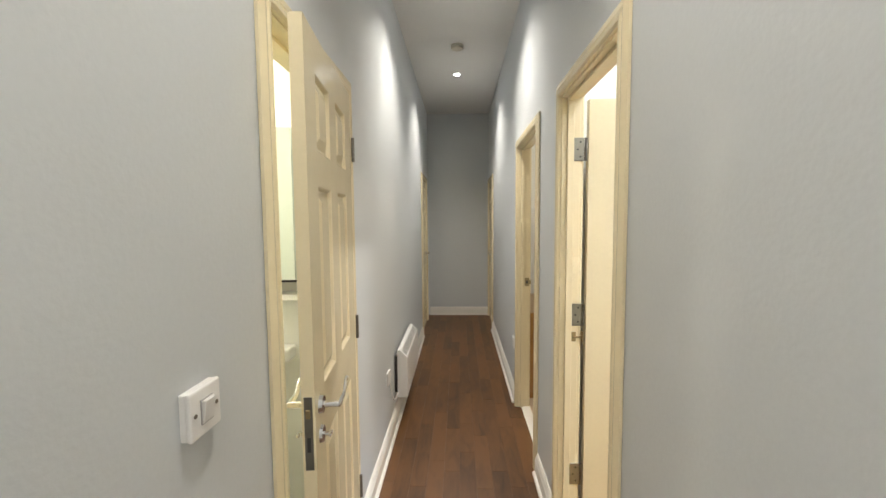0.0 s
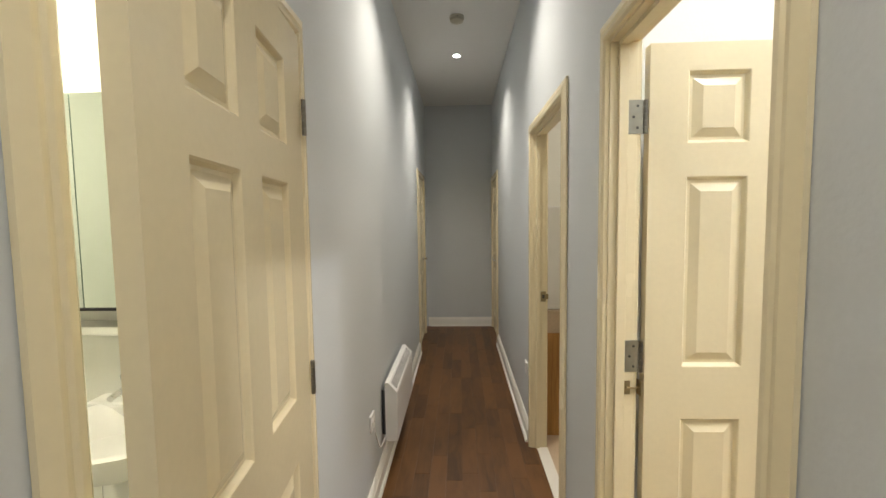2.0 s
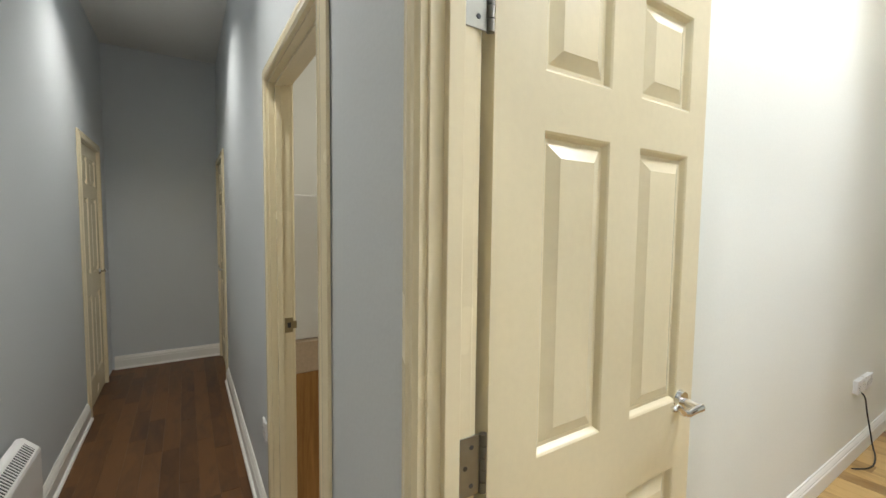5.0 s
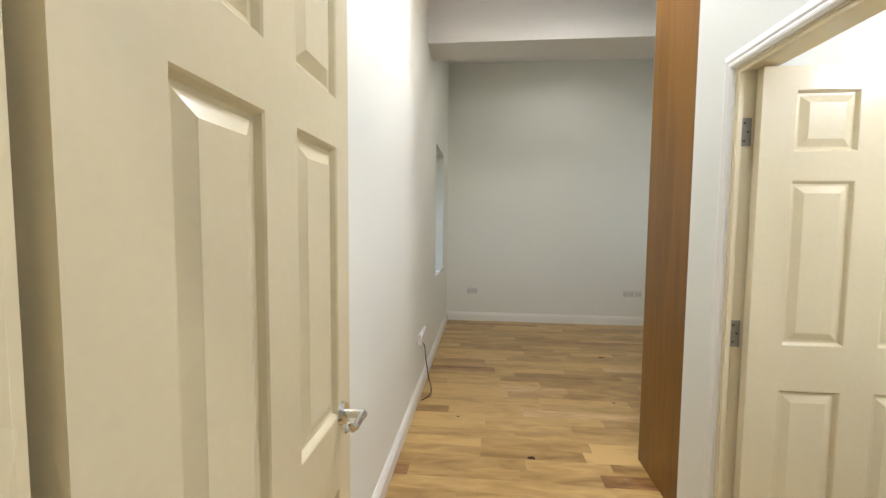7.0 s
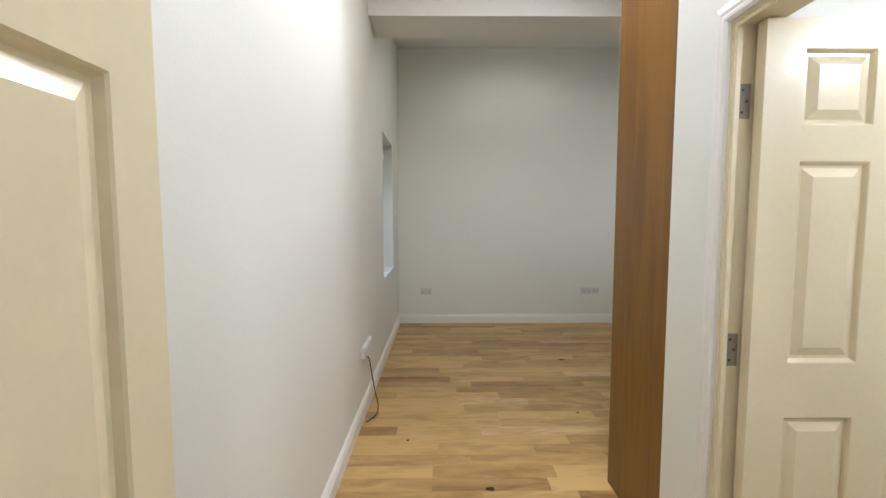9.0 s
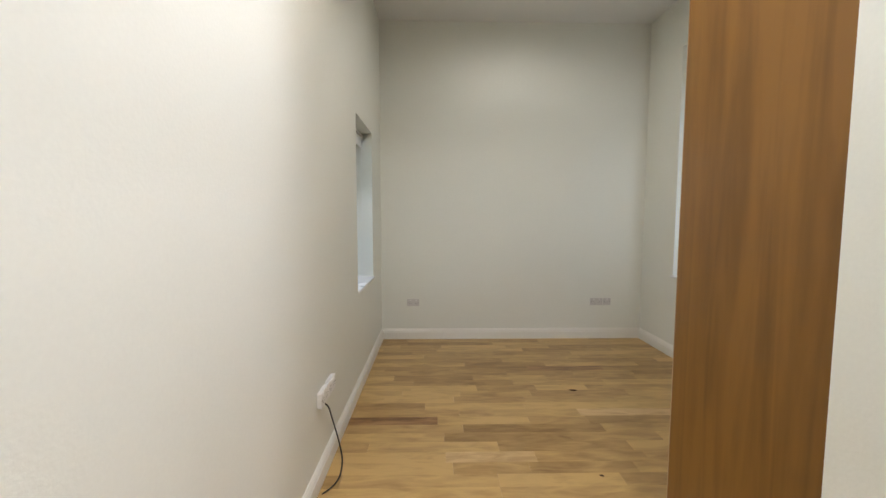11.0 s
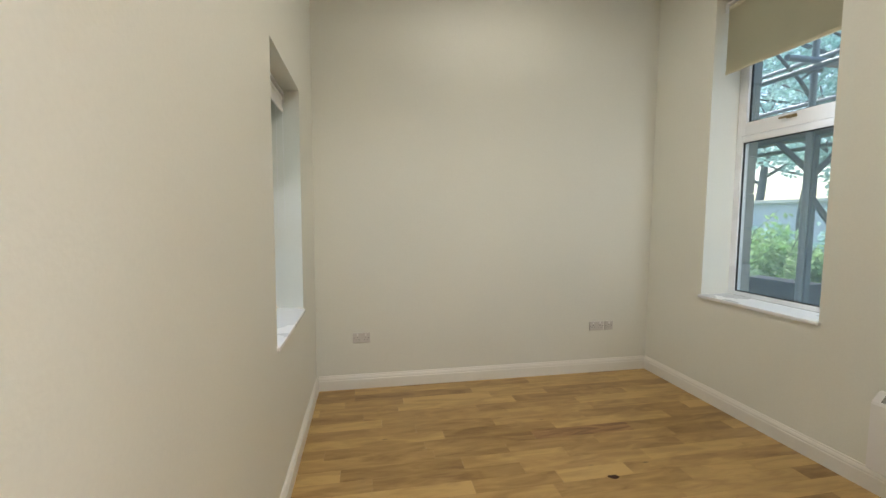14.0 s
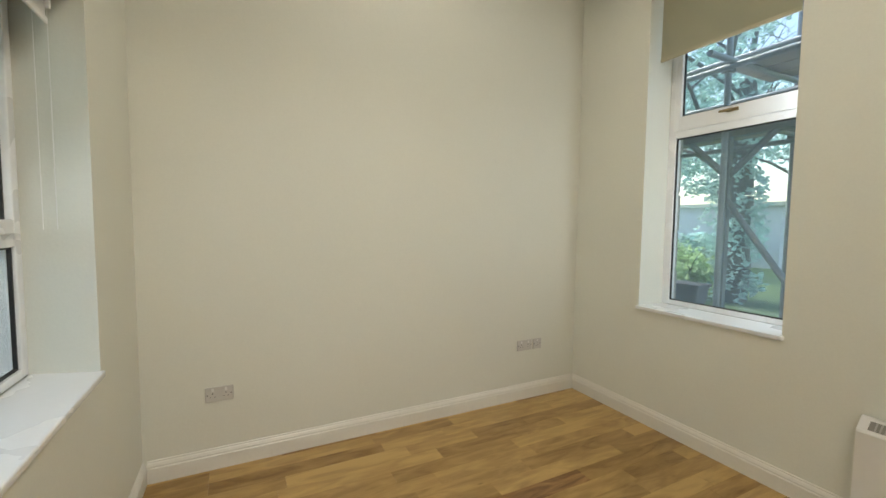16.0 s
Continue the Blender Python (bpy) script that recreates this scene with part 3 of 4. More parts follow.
# ---- hallway things ----
def smoke_alarm(x, y, z):
    e = thing("smoke_alarm", "round aged off-white smoke alarm on the hallway ceiling", "smoke alarm", pose(x, y, z))
    bm = bmesh.new()
    tube(bm, (0, 0, -0.012), (0, 0, 0), 0.056, 32)
    part("base", bm, M_PLASTIC_OLD, e, smooth=True)
    bm = bmesh.new()
    tube(bm, (0, 0, -0.034), (0, 0, -0.016), 0.050, 32, 0.054)
    tube(bm, (0, 0, -0.042), (0, 0, -0.034), 0.030, 32, 0.050)
    part("cover", bm, M_PLASTIC_OLD, e, smooth=True)
    bm = bmesh.new()
    tube(bm, (0, 0, -0.017), (0, 0, -0.011), 0.047, 32)
    part("vent", bm, M_SLOT, e)
    part("test_button", tube(bmesh.new(), (0.02, 0.01, -0.041), (0.02, 0.01, -0.037), 0.007, 14), M_PLASTIC, e)


smoke_alarm(0.108, 4.09, CEIL_HALL)


def wall_plate(name, label, category, m, w, h, d=0.009, material=None):
    """A bevelled wall plate; local x along the wall, z up, facing +y."""
    e = thing(name, label, category, m)
    part("plate", box(bmesh.new(), -w / 2, w / 2, 0, d, -h / 2, h / 2, 0.003), material or M_PLASTIC, e)
    return e


def screws(e, xs, d=0.009):
    for x in xs:
        part("screw", tube(bmesh.new(), (x, d - 0.001, 0), (x, d + 0.0012, 0), 0.004, 12), M_STEEL, e)


def socket(m, gangs, label, group=""):
    w = 0.086 if gangs == 1 else 0.146
    e = wall_plate("wall_socket", label, "socket", m, w, 0.086, 0.010, M_PLASTIC_DIM if group else None)
    for k in range(gangs):
        cx = 0 if gangs == 1 else (-0.034 + 0.068 * k)
        for nm, ox, oz, sx, sz in (("slot", 0, 0.006, 0.004, 0.008), ("slot", -0.011, -0.014, 0.006, 0.004), ("slot", 0.011, -0.014, 0.006, 0.004)):
            part(nm, box(bmesh.new(), cx + ox - sx / 2, cx + ox + sx / 2, 0.0095, 0.0104, oz - sz / 2, oz + sz / 2), M_SLOT, e)
        part("rocker", box(bmesh.new(), cx - 0.006, cx + 0.006, 0.009, 0.014, 0.018, 0.036, 0.001), M_PLASTIC, e)
    screws(e, [-w / 2 + 0.012, w / 2 - 0.012], 0.010)
    return e


# light switch by the bathroom door, standing on a surface box
M_SEAM = mat("grey_seam", (0.42, 0.41, 0.40), 0.5, vary=0.03)
sw = thing("light_switch", "white plastic surface-mounted rocker light switch on the hallway wall", "light switch", pose(XL, 0.963, 1.147, 0, 0, -90))
part("plate", box(bmesh.new(), -0.043, 0.043, 0.012, 0.021, -0.043, 0.043, 0.0035), M_PLASTIC, sw)
part("back_box", box(bmesh.new(), -0.0415, 0.0415, 0.0, 0.012, -0.0415, 0.0415, 0.002), M_PLASTIC, sw)
part("surround", box(bmesh.new(), -0.017, 0.017, 0.021, 0.0235, -0.0225, 0.0225, 0.001), M_SEAM, sw)
bm = bmesh.new()
v = [bm.verts.new((x, y, z)) for x in (-0.0145, 0.0145) for y, z in ((0.021, -0.020), (0.0255, -0.020), (0.031, 0.020), (0.021, 0.020))]
for f in ((0, 1, 2, 3), (7, 6, 5, 4), (0, 4, 5, 1), (1, 5, 6, 2), (2, 6, 7, 3), (3, 7, 4, 0)):
    bm.faces.new([v[k] for k in f])
bmesh.ops.bevel(bm, geom=bm.edges[:], offset=0.001, segments=2, affect="EDGES")
part("rocker", bm, M_PLASTIC, sw)
screws(sw, [-0.03, 0.03], 0.021)
fs = wall_plate("fused_spur", "white plastic fused spur plate beside the panel heater", "switch", pose(XL, 2.85, 0.45, 0, 0, -90), 0.086, 0.086, 0.012)
part("rocker", box(bmesh.new(), -0.03, -0.012, 0.011, 0.016, -0.014, 0.014, 0.001), M_PLASTIC, fs)
part("fuse_carrier", box(bmesh.new(), 0.0, 0.03, 0.011, 0.015, -0.01, 0.01, 0.001), M_PLASTIC, fs)
socket(pose(XR, 3.60, 0.46, 0, 0, 90), 1, "white plastic single socket on the hallway wall")


def panel_heater(m, w, h, label, vent=None):
    """Slim electric panel heater; local x along the wall, facing +y, lower edge at z=0."""
    e = thing("panel_heater", label, "heater", m)
    # near-black block gives the shade of the gap behind the body
    part("back_plate", box(bmesh.new(), -w / 2 + 0.02, w / 2 - 0.02, 0.002, 0.024, 0.03, h - 0.05, 0.002), M_SLOT, e, "dark block in place of the shaded gap behind the heater")
    prof = [(0.024, 0.0), (0.088, 0.0), (0.096, 0.008), (0.096, h - 0.062), (0.092, h - 0.05), (0.050, h - 0.004), (0.044, h), (0.024, h)]
    bm = bmesh.new()
    rows = [[bm.verts.new((s * w / 2, a, b)) for a, b in prof] for s in (-1, 1)]
    n = len(prof)
    for i in range(n):
        bm.faces.new([rows[0][i], rows[0][(i + 1) % n], rows[1][(i + 1) % n], rows[1][i]])
    bm.faces.new(rows[0])
    bm.faces.new(list(reversed(rows[1])))
    bmesh.ops.bevel(bm, geom=[ed for ed in bm.edges if abs(ed.verts[0].co.x) == w / 2 and abs(ed.verts[1].co.x) == w / 2 and ed.verts[0].co.x == ed.verts[1].co.x], offset=0.004, segments=2, affect="EDGES")
    part("body", bm, M_PLASTIC, e)
    # sloping outlet grille
    a, b = Vector((0, 0.0865, h - 0.044)), Vector((0, 0.0555, h - 0.010))
    up = (b - a).normalized()
    nrm = Vector((0, up.z, -up.y))
    bm = bmesh.new()
    L = (b - a).length
    q = [a + nrm * 0.0008, b + nrm * 0.0008]
    v = [bm.verts.new((sx, p.y, p.z)) for p, sx in ((q[0], -w / 2 + 0.035), (q[0], w / 2 - 0.035), (q[1], w / 2 - 0.035), (q[1], -w / 2 + 0.035))]
    bm.faces.new(v)
    g = part("grille", bm, vent or M_SLOT, e, "dark slotted outlet grille")
    bar = bmesh.new()
    box(bar, -0.003, 0.003, -0.0012, 0.0016, 0, L)
    bar_me = finish("grille_bar", bar, M_VENT_BAR if vent else M_PLASTIC)
    c = int((w - 0.09) / 0.017)
    rot = Matrix((Vector((1, 0, 0)), nrm, up)).transposed().to_4x4()
    for k in range(c + 1):
        ob = new("grille_bar", bar_me)
        ob.parent = g
        ob.matrix_basis = Matrix.Translation((-w / 2 + 0.045 + k * 0.017, q[0].y, q[0].z)) @ rot
    bm = bmesh.new()
    tube(bm, (w / 2 - 0.06, 0.06, -0.012), (w / 2 - 0.06, 0.06, 0.002), 0.016, 18)
    part("thermostat_knob", bm, M_PLASTIC, e, smooth=True)
    return e


panel_heater(pose(XL, 3.48, 0.20, 0, 0, -90), 0.74, 0.345, "white slim electric panel heater on the hallway wall")


def cable(name, label, pts, r, material):
    cu = bpy.data.curves.new(name, "CURVE")
    cu.dimensions, cu.bevel_depth, cu.bevel_resolution = "3D", r, 3
    sp = cu.splines.new("NURBS")
    sp.points.add(len(pts) - 1)
    for p, c in zip(sp.points, pts):
        p.co = (*c, 1)
    sp.use_endpoint_u, sp.order_u = True, 3
    cu.materials.append(material)
    return tagged(new(name, cu), label, "cable")


cable("heater_cable", "white flex from the panel heater to its spur", [(XL + 0.012, 2.87, 0.41), (XL + 0.015, 2.95, 0.24), (XL + 0.02, 3.05, 0.22), (XL + 0.03, 3.14, 0.24)], 0.004, M_PLASTIC)
bm = box(bmesh.new(), XR + 0.03, XR + WE + 0.02, D2[0], D2[1], -0.004, 0.006, 0.002)
solid("threshold_strip", bm, M_SKIRT, "pale threshold strip in the kitchen doorway", "threshold")
bm = box(bmesh.new(), XR + 0.02, XR + 0.06, D1[0], D1[1], -0.004, 0.005, 0.002)
solid("threshold_strip", bm, M_BRASS, "metal threshold bar between the two floors", "threshold")
# strike plate in the kitchen doorway
sp = thing("strike_plate", "dull brass strike plate on the kitchen door lining", "strike plate", pose(XR + 0.068, D2[1], 0.99))
part("plate", box(bmesh.new(), -0.016, 0.016, -0.0018, 0.0, -0.032, 0.032, 0.0005), M_BRASS, sp)
part("lip", box(bmesh.new(), 0.016, 0.032, -0.0022, -0.0002, -0.016, 0.016, 0.0006), M_BRASS, sp)
part("latch_hole", box(bmesh.new(), -0.006, 0.008, -0.0024, -0.001, -0.011, 0.011), M_SLOT, sp)
# concealed closer below the middle hinge
dc = thing("door_closer", "dull brass concealed chain door closer between lining and door", "door closer", pose(XR + WE - 0.02, D1[1], 0.945))
part("plate", box(bmesh.new(), -0.014, 0.014, -0.0016, 0.0, -0.022, 0.022, 0.0005), M_BRASS, dc)
bm = bmesh.new()
for k in range(5):
    tube(bm, (0.002 + k * 0.0085, -0.006 + k * 0.001, 0.0), (0.0095 + k * 0.0085, -0.005 + k * 0.001, 0.0), 0.0035, 8)
part("chain", bm, M_BRASS, dc, smooth=True)
part("door_plate", box(bmesh.new(), 0.040, 0.0435, -0.012, 0.014, -0.024, 0.024, 0.0005), M_BRASS, dc)
# closed doors at the far end of the hallway
fel = door_frame("door_frame_5", "cream gloss door lining and architrave at the hallway end", "x", XL - WT, XL, DEL[0], DEL[1], (XL - 0.085, XL - 0.045))
fer = door_frame("door_frame_6", "cream gloss door lining and architrave at the hallway end opposite", "x", XR, XR + WE, DER[0], DER[1], (XR + 0.045, XR + 0.08))
panel_door("door_end", "cream gloss six-panel door closed at the hallway end", DEL[1] - DEL[0] - 0.006, pose(XL - 0.022, DEL[0] + 0.003, 0.008, 0, 0, 90))
panel_door("door_end", "cream gloss six-panel door closed at the hallway end opposite", DER[1] - DER[0] - 0.006, pose(XR + 0.022, DER[1] - 0.003, 0.008, 0, 0, -90))
hinge(fel, ((XL + 0.001, DEL[0] - 0.012), (0.0012, 0.012)), (XL + 0.007, DEL[0] + 0.002), 1.82, "y")

# ---- kitchen, seen through its doorway ----
ku = thing("kitchen_unit", "oak-fronted kitchen base unit with a pale worktop just inside the doorway", "cabinet", pose(XR + WE + 0.002, 3.56, 0))
part("end_panel", box(bmesh.new(), 0, 0.58, 0, 0.02, 0.0, 0.71, 0.001), M_KITCHEN, ku, "orange oak end panel")
part("body", box(bmesh.new(), 0.01, 0.57, 0.021, 1.5, 0.1, 0.70), M_KITCHEN, ku)
part("plinth", box(bmesh.new(), 0.02, 0.5, 0.03, 1.5, 0.0, 0.098), M_KITCHEN, ku)
part("upstand_band", box(bmesh.new(), 0, 0.60, 0.002, 1.5, 0.711, 0.86, 0.002), M_TOP, ku, "pale beech worktop edge")
for k in range(3):
    d = part("door", box(bmesh.new(), 0.571, 0.589, 0.02 + k * 0.5, 0.51 + k * 0.5, 0.11, 0.70, 0.002), M_KITCHEN, ku)
    part("handle", box(bmesh.new(), 0.589, 0.61, 0.42 + k * 0.5, 0.43 + k * 0.5, 0.45, 0.6, 0.003), M_STEEL, d)
# stand-in for a white upright surface whose kind is unknown
kf = thing("white_upright_panel", "plain white upright panel of unknown kind standing on the kitchen worktop", "appliance", pose(XR + WE + 0.01, 3.60, 0.862))
part("body", box(bmesh.new(), 0, 0.52, 0, 0.55, 0, 0.70, 0.008), M_ENAMEL, kf)
part("door", box(bmesh.new(), 0.522, 0.56, 0.005, 0.545, 0.02, 0.695, 0.006), M_ENAMEL, kf)

# ---- bathroom, seen through the gap ----
BN = 2.25
ws = thing("wash_basin", "white ceramic wash basin on a pedestal with chrome taps", "basin", pose(-0.95, BN, 0))
bm = bmesh.new()
segs, rings = 32, [(0.05, 0.70, 0.05), (0.19, 0.76, 0.15), (0.27, 0.84, 0.20), (0.275, 0.855, 0.205), (0.255, 0.86, 0.19), (0.225, 0.845, 0.165), (0.17, 0.77, 0.12), (0.03, 0.735, 0.03)]
prev = None
for rx, z, ry in rings:
    ring = []
    for k in range(segs):
        a = 2 * math.pi * k / segs
        ring.append(bm.verts.new((rx * math.cos(a), -0.235 + ry * math.sin(a) * 1.05, z)))
    if prev:
        for k in range(segs):
            bm.faces.new([prev[k], prev[(k + 1) % segs], ring[(k + 1) % segs], ring[k]])
    prev = ring
bm.faces.new(prev)
part("bowl", bm, M_ENAMEL, ws, smooth=True)
part("ledge", box(bmesh.new(), -0.25, 0.25, -0.10, 0.0, 0.80, 0.862, 0.012), M_ENAMEL, ws)
part("pedestal", tube(bmesh.new(), (0, -0.18, 0), (0, -0.18, 0.74), 0.10, 24, 0.085), M_ENAMEL, ws, smooth=True)
part("waste", tube(bmesh.new(), (0, -0.235, 0.734), (0, -0.235, 0.739), 0.018, 18), M_SLOT, ws)
for sx in (-0.11, 0.11):
    bm = bmesh.new()
    tube(bm, (sx, -0.06, 0.86), (sx, -0.06, 0.93), 0.016, 16)
    tube(bm, (sx, -0.06, 0.91), (sx * 0.9, -0.15, 0.90), 0.011, 14)
    tap = part("tap", bm, M_CHROME, ws, "chrome pillar tap", smooth=True)
    bm = bmesh.new()
    tube(bm, (sx - 0.025, -0.06, 0.945), (sx + 0.025, -0.06, 0.945), 0.008, 12)
    tube(bm, (sx, -0.085, 0.945), (sx, -0.035, 0.945), 0.008, 12)
    part("tap_head", bm, M_CHROME, tap, smooth=True)
sb = thing("soap_bottle", "white plastic soap bottle with a dark pump on the basin ledge", "bottle", pose(-1.02, BN - 0.05, 0.863))
part("bottle", tube(bmesh.new(), (0, 0, 0), (0, 0, 0.11), 0.028, 20, 0.024), M_PLASTIC, sb, smooth=True)
bm = tube(bmesh.new(), (0, 0, 0.111), (0, 0, 0.14), 0.011, 14)
tube(bm, (0, 0, 0.138), (0, -0.035, 0.134), 0.006, 10)
part("pump", bm, M_DARK, sb, smooth=True)
M_MIRROR = mat("mirror_silver", (0.84, 0.92, 0.88), 0.03, metal=1.0, vary=0.01)
mc = thing("mirror_cabinet", "two-door mirrored bathroom cabinet above the basin", "mirror cabinet", pose(-0.98, BN, 1.2))
part("carcass", box(bmesh.new(), -0.34, 0.34, -0.11, -0.001, 0, 0.70, 0.002), M_PLASTIC, mc)
part("mirror_door", box(bmesh.new(), -0.338, -0.157, -0.129, -0.112, 0.002, 0.698, 0.001), M_MIRROR, mc)
part("mirror_door", box(bmesh.new(), -0.153, 0.338, -0.129, -0.112, 0.002, 0.698, 0.001), M_MIRROR, mc)
part("trim", box(bmesh.new(), -0.34, 0.34, -0.131, -0.112, -0.008, 0.0), M_DARK, mc)
tl = thing("tile_ledge", "white tiled ledge below the mirror cabinet", "shelf", pose(-0.98, BN, 1.10))
part("ledge", box(bmesh.new(), -0.45, 0.5, -0.10, -0.001, 0, 0.03, 0.004), M_TILE, tl)

# ---- fitted wardrobe ----
wd = thing("fitted_wardrobe", "tall fitted wardrobe with an orange-brown wood veneer side panel", "wardrobe", pose(2.27, YS, 0))
WDY = 0.822 - YS
part("side_panel", box(bmesh.new(), 0, 0.655, WDY - 0.022, WDY, 0, CEIL_ROOM - 0.002, 0.0008), M_VENEER, wd, "orange-brown wood veneer side panel")
part("edge_lipping", box(bmesh.new(), 0.6555, 0.658, WDY - 0.022, WDY, 0, CEIL_ROOM - 0.002), M_TOP, wd, "pale edge lipping")
part("back_panel", box(bmesh.new(), 0.15, 0.17, 0.002, WDY - 0.024, 0.0, CEIL_ROOM - 0.004), M_VENEER, wd)
part("plinth", box(bmesh.new(), 0.60, 0.62, 0.002, WDY - 0.024, 0.0, 0.08), M_VENEER, wd)
for k in range(3):
    w3 = (WDY - 0.03) / 3
    d = part("door", box(bmesh.new(), 0.633, 0.654, 0.004 + k * w3, k * w3 + w3, 0.085, CEIL_ROOM - 0.01, 0.0015), M_VENEER, wd)
    part("handle", tube(bmesh.new(), (0.68, k * w3 + 0.06, 0.95), (0.68, k * w3 + 0.06, 1.11), 0.006, 10), M_STEEL, d)

# ---- room things ----
# white plastic with the end wall's dimmer light put into its colour
M_PLASTIC_DIM = mat("white_plastic_dim", (0.60, 0.58, 0.55), 0.4, vary=0.02, scale=30)
M_VENT_BAR = mat("grey_grille_bar", (0.40, 0.39, 0.36), 0.5, vary=0.04)
M_VENT = mat("grey_grille", (0.24, 0.23, 0.21), 0.6, vary=0.05)
socket(pose(XF, 1.925, 0.444, 0, 0, 90), 2, "white plastic double socket on the end wall, darkened to suit weak light", "end wall")
socket(pose(XF, -0.415, 0.450, 0, 0, 90), 1, "white plastic single socket beside a double one on the end wall, darkened to suit weak light", "end wall")
socket(pose(XF, -0.285, 0.450, 0, 0, 90), 2, "white plastic double socket on the end wall near the corner, darkened to suit weak light", "end wall")
for _x, _label in ((3.735, "white plastic surface-mounted double socket with a black cable"), (3.895, "white plastic surface-mounted double socket beside the cable socket")):
    _s = socket(pose(_x, YN - 0.016, 0.470, 0, 0, 180), 2, _label)
    part("back_box", box(bmesh.new(), -0.070, 0.070, -0.016, 0.001, -0.040, 0.040, 0.002), M_PLASTIC, _s)
cable("black_cable", "loose black cable hanging from the socket to the floor",
      [(3.72, YN - 0.027, 0.435), (3.73, YN - 0.045, 0.42), (3.83, YN - 0.035, 0.30), (3.93, YN - 0.04, 0.14), (3.975, 2.255, 0.03), (3.90, 2.225, 0.007), (3.78, 2.205, 0.006), (3.70, 2.203, 0.006), (3.62, 2.23, 0.006), (3.585, 2.262, 0.006)], 0.0042, M_DARK)
panel_heater(pose(4.08, YS, 0.155, 0, 0, 0), 0.80, 0.42, "white electric panel heater with a slotted top on the room wall", M_VENT)


def bars(e, name, rects, y0, y1, material=None, bev=0.004):
    for x0, x1, z0, z1 in rects:
        part(name, box(bmesh.new(), x0, x1, y0, y1, z0, z1, bev), material or M_UPVC, e)


def window(name, label, x0, x1, z0, z1, y_in, y_out, transom, sgn):
    """White uPVC window: outer frame, transom, an opening top light and a fixed lower pane. sgn: way to the room."""
    e = thing(name, label, "window", kind="structure")
    ya, yb = min(y_in, y_out), max(y_in, y_out)
    f = 0.055
    t0, t1 = transom
    bars(e, "window_frame", [(x0, x0 + f, z0, z1), (x1 - f, x1, z0, z1), (x0 + f, x1 - f, z0, z0 + f * 0.6), (x0 + f, x1 - f, z1 - f, z1), (x0 + f, x1 - f, t0, t0 + 0.06)], ya, yb)
    s = 0.035
    a0, a1, c0, c1 = x0 + f, x1 - f, t0 + 0.06, z1 - f
    sa, sb = (yb - 0.03, yb + 0.012) if sgn > 0 else (ya - 0.012, ya + 0.03)
    bars(e, "sash", [(a0 - 0.012, a0 + s, c0 - 0.012, c1 + 0.012), (a1 - s, a1 + 0.012, c0 - 0.012, c1 + 0.012), (a0 + s, a1 - s, c0 - 0.012, t1), (a0 + s, a1 - s, c1 - s, c1 + 0.012)], sa, sb)
    ym = (ya + yb) / 2
    for (p0, p1, q0, q1) in ((a0, a1, z0 + f * 0.6, t0), (a0 + s, a1 - s, t1, c1 - s)):
        g = part("pane", box(bmesh.new(), p0 - 0.004, p1 + 0.004, ym - 0.003, ym + 0.003, q0 - 0.004, q1 + 0.004), M_GLASS, e)
        g.visible_shadow = False
        w = 0.008
        yi = yb - 0.012 if sgn > 0 else ya + 0.012
        y2 = yi - sgn * 0.012
        bars(e, "gasket", [(p0, p0 + w, q0, q1), (p1 - w, p1, q0, q1), (p0 + w, p1 - w, q0, q0 + w), (p0 + w, p1 - w, q1 - w, q1)], min(yi, y2), max(yi, y2), M_DARK, 0)
    hx = (x0 + x1) / 2
    yh = sb if sgn > 0 else sa
    bm = bmesh.new()
    box(bm, hx - 0.035, hx + 0.035, min(yh, yh + sgn * 0.012), max(yh, yh + sgn * 0.012), t1 - 0.042, t1 - 0.02, 0.003)
    box(bm, hx - 0.01, hx + 0.075, min(yh + sgn * 0.02, yh + sgn * 0.032), max(yh + sgn * 0.02, yh + sgn * 0.032), t1 - 0.04, t1 - 0.024, 0.004)
    tube(bm, (hx, yh, t1 - 0.031), (hx, yh + sgn * 0.03, t1 - 0.031), 0.008, 12)
    part("window_handle", bm, M_BRASS, e, "small dull metal window handle")
    return e


window("window_1", "tall white upvc window with an opening top light, looking onto scaffolding and trees", WIN_S[0], WIN_S[1], WIN_S[2] + 0.02, WIN_S[3], YS - 0.255, YS - 0.32, (2.085, 2.235), 1)
window("window_2", "white upvc window with an opening top light in a splayed recess", WIN_N[0] - 0.06, WIN_N[1] + 0.085, WIN_N[2] + 0.012, WIN_N[3], YN + 0.235, YN + 0.30, (1.35, 1.45), -1)
solid("window_sill_1", box(bmesh.new(), WIN_S[0] - 0.012, WIN_S[1] + 0.012, YS - 0.256, YS + 0.024, WIN_S[2] - 0.006, WIN_S[2] + 0.019, 0.006), M_UPVC, "glossy white window sill board", "window sill")
bm = bmesh.new()
box(bm, WIN_N[0] - 0.01, WIN_N[1] + 0.012, YN - 0.014, YN + 0.236, WIN_N[2] - 0.014, WIN_N[2] + 0.011, 0.006)
for v in bm.verts:
    if v.co.y > YN + 0.2:
        v.co.x += 0.08 if v.co.x > 5.3 else -0.05
solid("window_sill_2", bm, M_UPVC, "glossy white window sill board in the splayed recess", "window sill")


